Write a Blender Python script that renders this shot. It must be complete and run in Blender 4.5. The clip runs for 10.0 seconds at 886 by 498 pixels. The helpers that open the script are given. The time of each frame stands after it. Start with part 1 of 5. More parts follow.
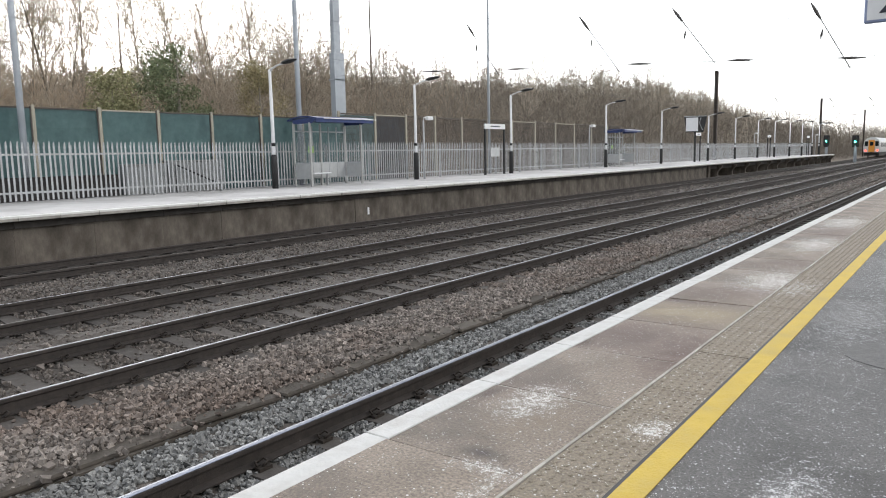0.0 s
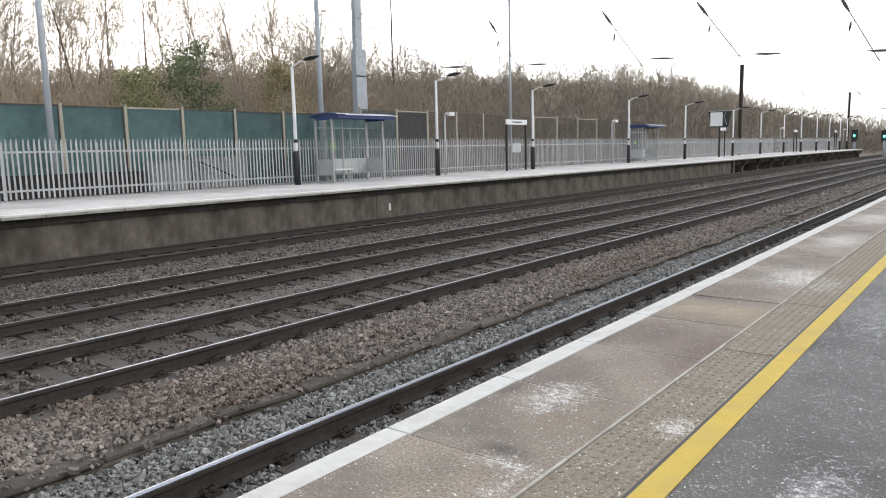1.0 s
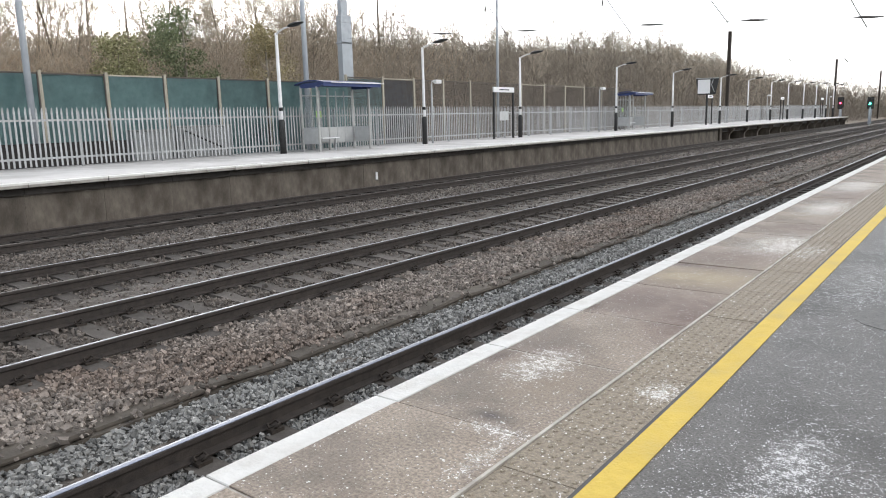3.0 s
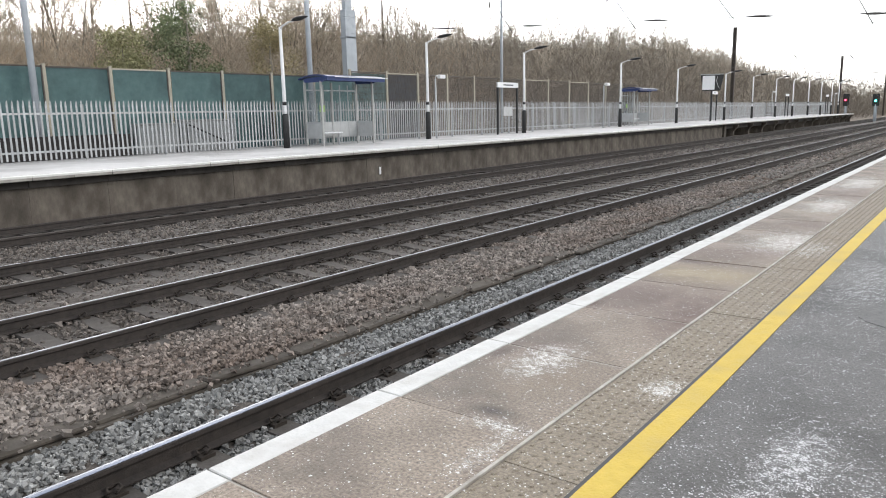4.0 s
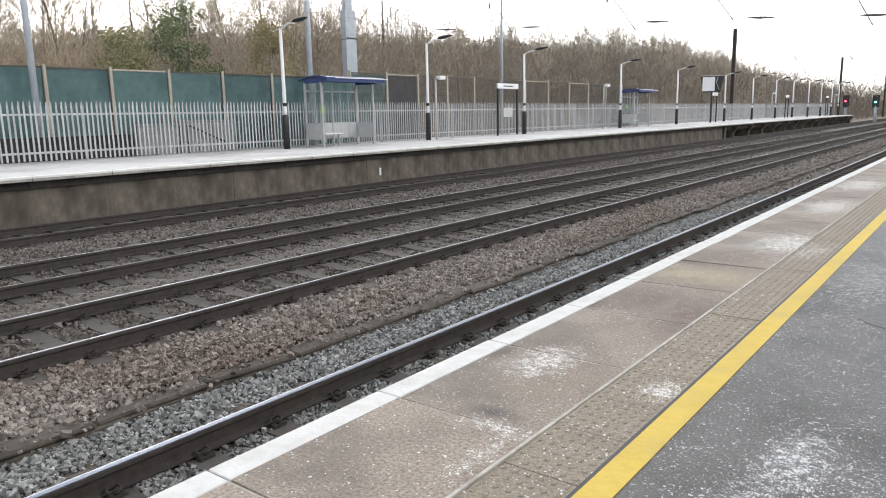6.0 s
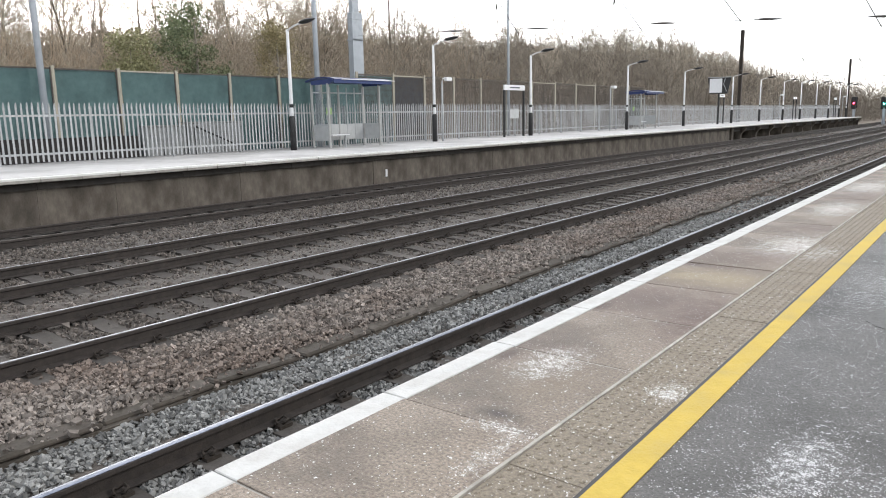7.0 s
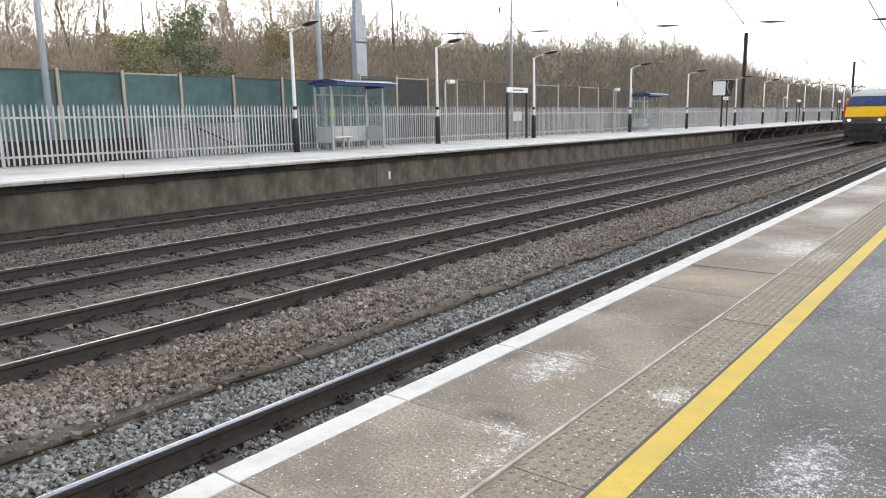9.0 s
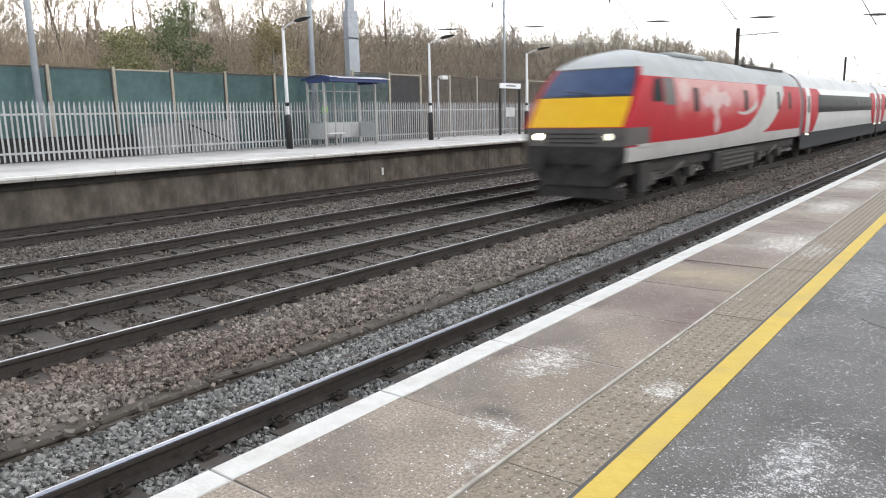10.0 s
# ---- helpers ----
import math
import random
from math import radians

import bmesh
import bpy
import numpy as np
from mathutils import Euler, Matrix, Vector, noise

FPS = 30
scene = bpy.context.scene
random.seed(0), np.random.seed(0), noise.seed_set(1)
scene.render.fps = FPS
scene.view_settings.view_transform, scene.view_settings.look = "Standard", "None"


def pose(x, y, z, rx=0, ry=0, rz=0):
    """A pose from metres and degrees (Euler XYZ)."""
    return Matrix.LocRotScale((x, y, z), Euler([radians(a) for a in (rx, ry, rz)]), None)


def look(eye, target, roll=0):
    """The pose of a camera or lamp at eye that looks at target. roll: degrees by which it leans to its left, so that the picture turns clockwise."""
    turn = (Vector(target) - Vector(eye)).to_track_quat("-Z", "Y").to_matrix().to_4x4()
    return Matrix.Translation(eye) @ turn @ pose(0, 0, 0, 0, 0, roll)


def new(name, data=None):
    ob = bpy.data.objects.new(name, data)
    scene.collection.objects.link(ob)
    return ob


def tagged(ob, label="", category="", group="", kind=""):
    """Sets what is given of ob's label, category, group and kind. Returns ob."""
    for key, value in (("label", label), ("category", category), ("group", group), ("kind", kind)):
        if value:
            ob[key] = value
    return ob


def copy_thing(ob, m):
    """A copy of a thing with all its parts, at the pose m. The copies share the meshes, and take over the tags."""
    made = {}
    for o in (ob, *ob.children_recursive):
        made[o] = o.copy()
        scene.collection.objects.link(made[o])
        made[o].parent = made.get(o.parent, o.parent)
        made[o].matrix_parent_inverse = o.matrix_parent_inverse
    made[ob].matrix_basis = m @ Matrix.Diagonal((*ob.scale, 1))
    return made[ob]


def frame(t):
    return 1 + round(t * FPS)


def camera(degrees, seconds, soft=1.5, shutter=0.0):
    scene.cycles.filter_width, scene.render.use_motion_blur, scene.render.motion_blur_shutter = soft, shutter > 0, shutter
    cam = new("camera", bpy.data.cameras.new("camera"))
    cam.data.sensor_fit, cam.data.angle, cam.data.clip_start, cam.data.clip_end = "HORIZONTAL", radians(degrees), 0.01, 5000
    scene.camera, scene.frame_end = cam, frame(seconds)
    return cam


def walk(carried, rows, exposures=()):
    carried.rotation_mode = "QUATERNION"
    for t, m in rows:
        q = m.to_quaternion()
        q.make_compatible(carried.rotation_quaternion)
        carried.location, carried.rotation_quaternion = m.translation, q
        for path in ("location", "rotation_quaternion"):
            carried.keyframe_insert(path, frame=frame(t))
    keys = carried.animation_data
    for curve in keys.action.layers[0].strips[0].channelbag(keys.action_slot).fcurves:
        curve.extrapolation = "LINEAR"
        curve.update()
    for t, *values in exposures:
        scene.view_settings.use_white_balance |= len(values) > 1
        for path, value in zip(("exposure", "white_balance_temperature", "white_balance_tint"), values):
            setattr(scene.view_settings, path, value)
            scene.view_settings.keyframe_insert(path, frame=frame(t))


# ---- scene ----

# World: rails run along +Y, z = 0 is the rail top, the camera stands over x = 0, y = 0.
EYE = (0.0, 0.0, 2.171)
PLAT = 0.915                     # platform surface above rail top
T1, T2, T3, T4 = -3.57, -7.90, -11.24, -15.60   # track centre lines
NEAR_EDGE, FAR_EDGE = -2.13, -17.05
FARPLAT = 0.99                   # opposite platform, built a little higher
FENCE_X = -22.5

cam = camera(63.39, 10.0, soft=1.05, shutter=0.3)
PATH = [  # seconds, pitch, roll, yaw
    (0.0, -7.515, 1.145, 36.312), (0.5, -7.631, 1.215, 37.334), (1.0, -7.794, 1.317, 38.001),
    (1.5, -7.931, 1.376, 37.491), (2.0, -8.267, 1.355, 36.749), (2.5, -9.600, 1.484, 36.762),
    (4.0, -10.674, 1.149, 37.267), (4.5, -10.607, 1.156, 37.330), (5.0, -10.803, 1.158, 37.139),
    (5.5, -10.675, 1.114, 37.133), (7.0, -10.472, 1.057, 37.776), (7.5, -10.427, 0.970, 37.885),
    (8.0, -10.426, 0.975, 37.949), (8.5, -10.465, 1.053, 37.903), (9.0, -10.287, 0.997, 38.018),
    (9.5, -10.339, 0.970, 37.799), (10.0, -10.610, 1.108, 37.464)]
walk(cam, [(t, pose(*EYE, 90 + p, r, y)) for t, p, r, y in PATH],
     exposures=[(0.0, 1.0), (1.5, 1.02), (2.5, 1.14), (4.0, 1.23), (10.0, 1.24)])

# ---- light: bright overcast sky with a low veiled sun ----
world = bpy.data.worlds.new("sky")
scene.world = world
world.use_nodes = True
wn, wl = world.node_tree.nodes, world.node_tree.links
sky = wn.new("ShaderNodeTexSky")
sky.sky_type = "NISHITA"
sky.sun_disc = False
sky.sun_elevation = radians(28)
sky.sun_rotation = radians(-60)
sky.dust_density = 1.2
sky.air_density = 1.0
veil = wn.new("ShaderNodeHueSaturation")
veil.inputs["Saturation"].default_value = 0.22
wl.new(sky.outputs[0], veil.inputs["Color"])
wl.new(veil.outputs[0], wn["Background"].inputs["Color"])
wn["Background"].inputs["Strength"].default_value = 0.15
sun_data = bpy.data.lights.new("sun", "SUN")
sun_data.energy, sun_data.angle, sun_data.color = 0.6, radians(25), (1.0, 0.95, 0.88)
sun = new("sun", sun_data)
sun.matrix_world = look((60, 35, 50), (0, 0, 0))


# ---- materials ----
def node(nt, kind, **inputs):
    n = nt.nodes.new(kind)
    for key, value in inputs.items():
        n.inputs[key.replace("_", " ")].default_value = value
    return n


def material(name, dark, light, scale=8.0, rough=0.8, metal=0.0, bump=0.3, bump_scale=60.0, stain=None, stain_scale=0.6,
             stain_amount=0.5, random_tone=0.0, island=False, coat=0.0, rough_var=0.1, stretch=(1, 1, 1), spec=0.5):
    """Two tones mixed by fine noise, wider stains over them, fine relief, and a tone of its own for each piece."""
    m = bpy.data.materials.new(name)
    m.use_nodes = True
    nt = m.node_tree
    bsdf = nt.nodes["Principled BSDF"]
    co = nt.nodes.new("ShaderNodeTexCoord")
    mp = node(nt, "ShaderNodeMapping")
    mp.inputs["Scale"].default_value = stretch
    nt.links.new(co.outputs["Object"], mp.inputs["Vector"])
    vec = mp.outputs[0]
    n1 = node(nt, "ShaderNodeTexNoise", Scale=scale, Detail=6.0, Roughness=0.65)
    nt.links.new(vec, n1.inputs["Vector"])
    r1 = nt.nodes.new("ShaderNodeValToRGB")
    r1.color_ramp.elements[0].position, r1.color_ramp.elements[1].position = 0.3, 0.7
    r1.color_ramp.elements[0].color, r1.color_ramp.elements[1].color = (*dark, 1), (*light, 1)
    nt.links.new(n1.outputs["Fac"], r1.inputs["Fac"])
    col = r1.outputs["Color"]
    if stain:
        n2 = node(nt, "ShaderNodeTexNoise", Scale=stain_scale, Detail=5.0, Roughness=0.6)
        nt.links.new(vec, n2.inputs["Vector"])
        r2 = nt.nodes.new("ShaderNodeValToRGB")
        r2.color_ramp.elements[0].position, r2.color_ramp.elements[1].position = 0.45, 0.7
        r2.color_ramp.elements[1].color = (stain_amount,) * 3 + (1,)
        nt.links.new(n2.outputs["Fac"], r2.inputs["Fac"])
        mx = nt.nodes.new("ShaderNodeMixRGB")
        mx.inputs["Color2"].default_value = (*stain, 1)
        nt.links.new(r2.outputs["Color"], mx.inputs["Fac"])
        nt.links.new(col, mx.inputs["Color1"])
        col = mx.outputs["Color"]
    if random_tone:
        if island:
            src = nt.nodes.new("ShaderNodeNewGeometry").outputs["Random Per Island"]
        else:
            src = nt.nodes.new("ShaderNodeObjectInfo").outputs["Random"]
        mr = node(nt, "ShaderNodeMapRange")
        mr.inputs["To Min"].default_value, mr.inputs["To Max"].default_value = 1 - random_tone, 1 + random_tone
        nt.links.new(src, mr.inputs["Value"])
        hs = nt.nodes.new("ShaderNodeHueSaturation")
        nt.links.new(mr.outputs[0], hs.inputs["Value"])
        nt.links.new(col, hs.inputs["Color"])
        col = hs.outputs["Color"]
    nt.links.new(col, bsdf.inputs["Base Color"])
    bsdf.inputs["Metallic"].default_value = metal
    bsdf.inputs["Specular IOR Level"].default_value = spec
    rr = node(nt, "ShaderNodeMapRange")
    rr.inputs["To Min"].default_value, rr.inputs["To Max"].default_value = max(0.03, rough - rough_var), min(1, rough + rough_var)
    nt.links.new(n1.outputs["Fac"], rr.inputs["Value"])
    nt.links.new(rr.outputs[0], bsdf.inputs["Roughness"])
    if coat:
        bsdf.inputs["Coat Weight"].default_value = coat
        bsdf.inputs["Coat Roughness"].default_value = 0.08
    if bump:
        n3 = node(nt, "ShaderNodeTexNoise", Scale=bump_scale, Detail=4.0)
        nt.links.new(vec, n3.inputs["Vector"])
        b = node(nt, "ShaderNodeBump", Strength=bump, Distance=0.01)
        nt.links.new(n3.outputs["Fac"], b.inputs["Height"])
        nt.links.new(b.outputs[0], bsdf.inputs["Normal"])
    return m


def glow(name, color, strength):
    m = bpy.data.materials.new(name)
    m.use_nodes = True
    b = m.node_tree.nodes["Principled BSDF"]
    b.inputs["Base Color"].default_value = (*color, 1)
    b.inputs["Emission Color"].default_value = (*color, 1)
    b.inputs["Emission Strength"].default_value = strength
    return m


def glass(name, tint, rough=0.05, alpha=0.35):
    m = bpy.data.materials.new(name)
    m.use_nodes = True
    b = m.node_tree.nodes["Principled BSDF"]
    b.inputs["Base Color"].default_value = (*tint, 1)
    b.inputs["Roughness"].default_value = rough
    b.inputs["Alpha"].default_value = alpha
    return m


M_BALLAST = material("ballast_bed", (0.042, 0.037, 0.033), (0.165, 0.148, 0.133), 26, 0.95, 0, 1.0, 30, (0.07, 0.055, 0.042), 0.35, 0.6)
M_STONE = material("ballast_stone", (0.15, 0.151, 0.146), (0.335, 0.336, 0.327), 14, 0.9, 0, 0.4, 60, None, random_tone=0.55, island=True)
M_STONE_BROWN = material("ballast_stone_brown", (0.14, 0.12, 0.105), (0.34, 0.302, 0.27), 14, 0.9, 0, 0.4, 60, (0.15, 0.1, 0.074), 0.45, 0.7, random_tone=0.55, island=True)
M_STONE_DULL = material("ballast_stone_grimy", (0.075, 0.064, 0.056), (0.2, 0.175, 0.155), 14, 0.9, 0, 0.4, 60, None, random_tone=0.55, island=True)
M_RAIL = material("rail_rust", (0.036, 0.031, 0.029), (0.075, 0.062, 0.055), 12, 0.75, 0.2, 0.4, 80, (0.03, 0.028, 0.026), 1.2)
M_RAILTOP = material("rail_running_band", (0.13, 0.14, 0.165), (0.21, 0.222, 0.25), 20, 0.35, 1.0, 0.05, 100, None, stretch=(6, 0.3, 1))
# Dark blue tone: the bluish sky sheen is put into the colour.
M_RAILBLUE = material("rail_running_band_wide", (0.045, 0.055, 0.08), (0.08, 0.094, 0.13), 20, 0.32, 1.0, 0.05, 100, None, stretch=(6, 0.3, 1))
M_RAILWORN = material("rail_running_band_worn", (0.09, 0.085, 0.08), (0.14, 0.135, 0.13), 20, 0.5, 0.7, 0.05, 100, None, stretch=(6, 0.3, 1))
M_SLEEPERDARK = material("sleeper_concrete_dirty", (0.05, 0.044, 0.039), (0.095, 0.085, 0.077), 9, 0.92, 0, 0.4, 50, (0.035, 0.03, 0.026), 1.5, 0.7, random_tone=0.2)
M_RAILDULL = material("rail_running_band_dull", (0.05, 0.042, 0.036), (0.09, 0.075, 0.065), 20, 0.6, 0.4, 0.05, 100, None, stretch=(6, 0.3, 1))
M_SLEEPER = material("sleeper_concrete", (0.066, 0.059, 0.053), (0.128, 0.117, 0.107), 9, 0.9, 0, 0.4, 50, (0.06, 0.05, 0.043), 1.5, 0.7, random_tone=0.2)
M_CLIP = material("rail_clip_steel", (0.03, 0.025, 0.022), (0.08, 0.066, 0.055), 30, 0.7, 0.4, 0.2, 90)
M_TROUGH = material("trough_concrete", (0.055, 0.046, 0.038), (0.135, 0.117, 0.098), 7, 0.92, 0, 0.5, 40, (0.055, 0.047, 0.036), 1.0, 0.7, random_tone=0.15)
M_WALL = material("platform_wall_concrete", (0.065, 0.054, 0.043), (0.19, 0.166, 0.14), 2.6, 0.93, 0, 0.6, 30, (0.036, 0.029, 0.022), 0.9, 0.9, random_tone=0.1, stretch=(1, 1, 0.6))
M_COPING = material("coping_concrete", (0.3, 0.285, 0.26), (0.44, 0.42, 0.39), 6, 0.9, 0, 0.3, 40, (0.14, 0.13, 0.115), 1.0, 0.6, random_tone=0.1)
M_MORTAR = material("weathered_mortar", (0.36, 0.335, 0.3), (0.6, 0.575, 0.53), 9, 0.9, 0, 0.5, 60, (0.2, 0.17, 0.14), 3.0, 0.6)
M_FARTOP = material("far_platform_paving", (0.54, 0.53, 0.52), (0.66, 0.65, 0.64), 3, 0.75, 0, 0.2, 50, (0.26, 0.25, 0.24), 0.4, 0.6)
M_WHITE = material("white_edge_paint", (0.56, 0.565, 0.55), (0.68, 0.68, 0.665), 10, 0.7, 0, 0.3, 60, (0.36, 0.33, 0.3), 4.5, 0.45)
M_WHITEFAR = material("white_edge_paint_fresh", (0.7, 0.7, 0.67), (0.8, 0.8, 0.77), 6, 0.6, 0, 0.15, 60, (0.5, 0.46, 0.36), 1.4, 0.4)
M_YELLOW = material("yellow_line_paint", (0.55, 0.385, 0.045), (0.67, 0.49, 0.085), 12, 0.65, 0, 0.4, 80, (0.38, 0.29, 0.11), 6.0, 0.5)
M_GALV = material("galvanised_steel", (0.39, 0.4, 0.41), (0.53, 0.54, 0.55), 18, 0.55, 0.35, 0.05, 60, (0.3, 0.3, 0.29), 2, 0.4, random_tone=0.12)
M_MAST = material("mast_galvanised_grey", (0.34, 0.37, 0.405), (0.46, 0.495, 0.53), 4, 0.55, 0.2, 0.05, 60, (0.22, 0.23, 0.25), 1, 0.4)
M_MASTBROWN = material("mast_rusty_brown", (0.045, 0.036, 0.03), (0.085, 0.07, 0.06), 5, 0.8, 0.1, 0.1, 60)
M_LAMPWHITE = material("lamp_column_white", (0.7, 0.7, 0.71), (0.8, 0.8, 0.81), 6, 0.45, 0, 0.03, 60, (0.6, 0.6, 0.59), 2, 0.3)
M_NAVY = material("navy_paint", (0.012, 0.014, 0.028), (0.025, 0.028, 0.05), 8, 0.45, 0, 0.03, 60)
M_BLACK = material("black_plastic", (0.012, 0.012, 0.013), (0.03, 0.03, 0.031), 8, 0.5, 0, 0.05, 60)
M_BLUE = material("shelter_blue_paint", (0.02, 0.035, 0.12), (0.035, 0.058, 0.175), 5, 0.4, 0, 0.03, 60)
M_GREEN = material("green_windbreak_mesh", (0.125, 0.205, 0.21), (0.185, 0.285, 0.285), 2.2, 0.9, 0, 0.2, 90, (0.085, 0.13, 0.14), 0.9, 0.6, random_tone=0.12)
M_BLUESHEET = material("slate_blue_sheet", (0.075, 0.085, 0.105), (0.12, 0.13, 0.15), 2.0, 0.85, 0, 0.2, 60, (0.1, 0.085, 0.07), 0.8, 0.6)
M_TIMBER = material("screen_post_timber", (0.3, 0.275, 0.22), (0.47, 0.435, 0.36), 6, 0.85, 0, 0.2, 40, None, stretch=(4, 4, 0.4))
M_MESHGREY = material("brown_mesh_panel", (0.07, 0.06, 0.052), (0.125, 0.11, 0.098), 3, 0.9, 0, 0.1, 60)
M_SHELTERGLASS = glass("shelter_polycarbonate", (0.25, 0.3, 0.3), 0.1, 0.07)
M_PANEL = material("shelter_grey_panel", (0.4, 0.41, 0.41), (0.5, 0.51, 0.51), 5, 0.5, 0, 0.05, 50, (0.33, 0.33, 0.32), 1.5, 0.4)
M_CABINET = material("cabinet_dull_grey", (0.24, 0.25, 0.25), (0.32, 0.33, 0.33), 5, 0.6, 0, 0.05, 50, (0.2, 0.2, 0.19), 1.5, 0.5)
M_POSTGREY = material("shelter_post_grey", (0.34, 0.34, 0.33), (0.48, 0.48, 0.465), 6, 0.5, 0.1, 0.03, 60, (0.28, 0.26, 0.24), 2, 0.4)
M_SIGNWHITE = material("sign_white", (0.72, 0.73, 0.74), (0.8, 0.8, 0.81), 5, 0.45, 0, 0.02, 50)
M_LITTER = material("leaf_litter", (0.14, 0.117, 0.092), (0.24, 0.205, 0.166), 1.5, 0.95, 0, 0.8, 6, (0.2, 0.14, 0.085), 0.12, 0.6)
M_BARK = material("bare_bark", (0.17, 0.148, 0.12), (0.29, 0.257, 0.212), 6, 0.95, 0, 0.4, 20, random_tone=0.25)
M_TWIGWARM = material("bare_twigs_warm", (0.4, 0.335, 0.255), (0.58, 0.495, 0.395), 0.6, 0.95, 0, 0.0, 20, random_tone=0.3)
M_TWIG = material("bare_twigs", (0.3, 0.257, 0.206), (0.45, 0.392, 0.32), 0.6, 0.95, 0, 0.0, 20, random_tone=0.3)


# ---- mesh helpers ----
def part(name, bm, mat, parent=None, label=""):
    me = bpy.data.meshes.new(name)
    bm.to_mesh(me)
    bm.free()
    me.materials.append(mat)
    ob = new(name, me)
    if parent:
        ob.parent = parent
    if label:
        ob["label"] = label
    return ob


def piece(name, me, parent, m=Matrix(), label=""):
    """An object of its own on a shared mesh."""
    ob = new(name, me)
    ob.parent = parent
    ob.matrix_basis = m
    if label:
        ob["label"] = label
    return ob


def mesh_of(name, bm, mat):
    me = bpy.data.meshes.new(name)
    bm.to_mesh(me)
    bm.free()
    me.materials.append(mat)
    return me


def box(bm, x0, x1, y0, y1, z0, z1, bevel=0.0):
    vs = [bm.verts.new((x, y, z)) for x in (x0, x1) for y in (y0, y1) for z in (z0, z1)]
    fs = [bm.faces.new([vs[i] for i in q]) for q in ((0, 1, 3, 2), (4, 6, 7, 5), (0, 4, 5, 1), (2, 3, 7, 6), (0, 2, 6, 4), (1, 5, 7, 3))]
    if bevel:
        es = {e for f in fs for e in f.edges}
        bmesh.ops.bevel(bm, geom=list(es), offset=bevel, segments=1, affect="EDGES", profile=0.5)


def boxed(*a, **k):
    bm = bmesh.new()
    box(bm, *a, **k)
    return bm


def tube(bm, points, radii, sides=8, caps=True):
    """A tapered tube through points."""
    rings = []
    pts = [Vector(p) for p in points]
    for i, p in enumerate(pts):
        way = (pts[min(i + 1, len(pts) - 1)] - pts[max(i - 1, 0)]).normalized()
        side = way.cross(Vector((0, 0, 1)) if abs(way.z) < 0.9 else Vector((1, 0, 0))).normalized()
        up = way.cross(side)
        r = radii[i] if hasattr(radii, "__len__") else radii
        rings.append([bm.verts.new(p + side * (math.cos(a) * r) + up * (math.sin(a) * r)) for a in (2 * math.pi * k / sides for k in range(sides))])
    for a, b in zip(rings, rings[1:]):
        for k in range(sides):
            f = bm.faces.new((a[k], a[(k + 1) % sides], b[(k + 1) % sides], b[k]))
            f.smooth = True
    if caps:
        bm.faces.new(rings[0][::-1])
        bm.faces.new(rings[-1])


def tubed(points, radii, sides=8):
    bm = bmesh.new()
    tube(bm, points, radii, sides)
    return bm


def extrude_profile(bm, prof, y0, y1, steps=1):
    """A closed profile of (x, z) drawn along y."""
    rings = [[bm.verts.new((x, y0 + (y1 - y0) * i / steps, z)) for x, z in prof] for i in range(steps + 1)]
    n = len(prof)
    for a, b in zip(rings, rings[1:]):
        for k in range(n):
            bm.faces.new((a[k], a[(k + 1) % n], b[(k + 1) % n], b[k]))
    bm.faces.new(rings[0][::-1])
    bm.faces.new(rings[-1])


def empty(name, m=Matrix()):
    ob = new(name)
    ob.matrix_basis = m
    return ob


Y0, Y1 = -30.0, 420.0
SLEEPER_GAP = 0.65

# ---- ground ----
CREST_WAY = [0, 12, 18, 21, 24, 28, 33, 41, 48, 65, 93, 114, 144, 189, 265, 320, 500]
CREST_TOP = [6.9, 7.0, 7.2, 7.5, 8.0, 8.1, 8.8, 9.2, 9.6, 10.4, 11.6, 12.1, 11.2, 9.7, 7.9, 5.8, 4.2]


def crest(x, y):
    """Height to which the thick growth of the wood reaches: it climbs with the bank behind, and sinks far along the line."""
    f = np.maximum(-x, 1.0) / 42.0
    return 2.2 + (np.interp(y / f, CREST_WAY, CREST_TOP) - 2.2) * f


def wood_ground(x, y):
    """The wooded bank behind the fence."""
    share = np.interp(-x, [25, 30, 36, 46, 60, 150, 400], [0.0, 0.02, 0.12, 0.5, 0.86, 0.6, 0.2])
    return float(-0.2 + share * (crest(min(max(x, -70.0), -25.0), y) + 0.2))


def ground_sheet():
    bm = bmesh.new()
    xs = [-1500, -400, -150, -60, -52, -46, -41, -36, -30, -25, -16.99, -13.4, -9.6, -5.6, 0, 40, 400, 1500]
    zs = [4, 3, 9, 5.0, 5.0, 4.0, 3.0, 2.0, 0.4, -0.2, -0.24, -0.24, -0.24, -0.24, -0.24, -0.24, -0.24, 0]
    ys = [-1500, -300, -30, 0, 15, 22, 30, 45, 60, 90, 120, 150, 190, 240, 300, 420, 900, 2500]
    grid = [[bm.verts.new((x, y, wood_ground(x, y) if -400 <= x <= -25 else z)) for x, z in zip(xs, zs)] for y in ys]
    for a, b in zip(grid, grid[1:]):
        for k in range(len(xs) - 1):
            bm.faces.new((a[k], a[k + 1], b[k + 1], b[k]))
    return tagged(part("ground", bm, M_LITTER), "dark earth and leaf litter under the line and the wood", "ground", kind="structure")


ground_sheet()

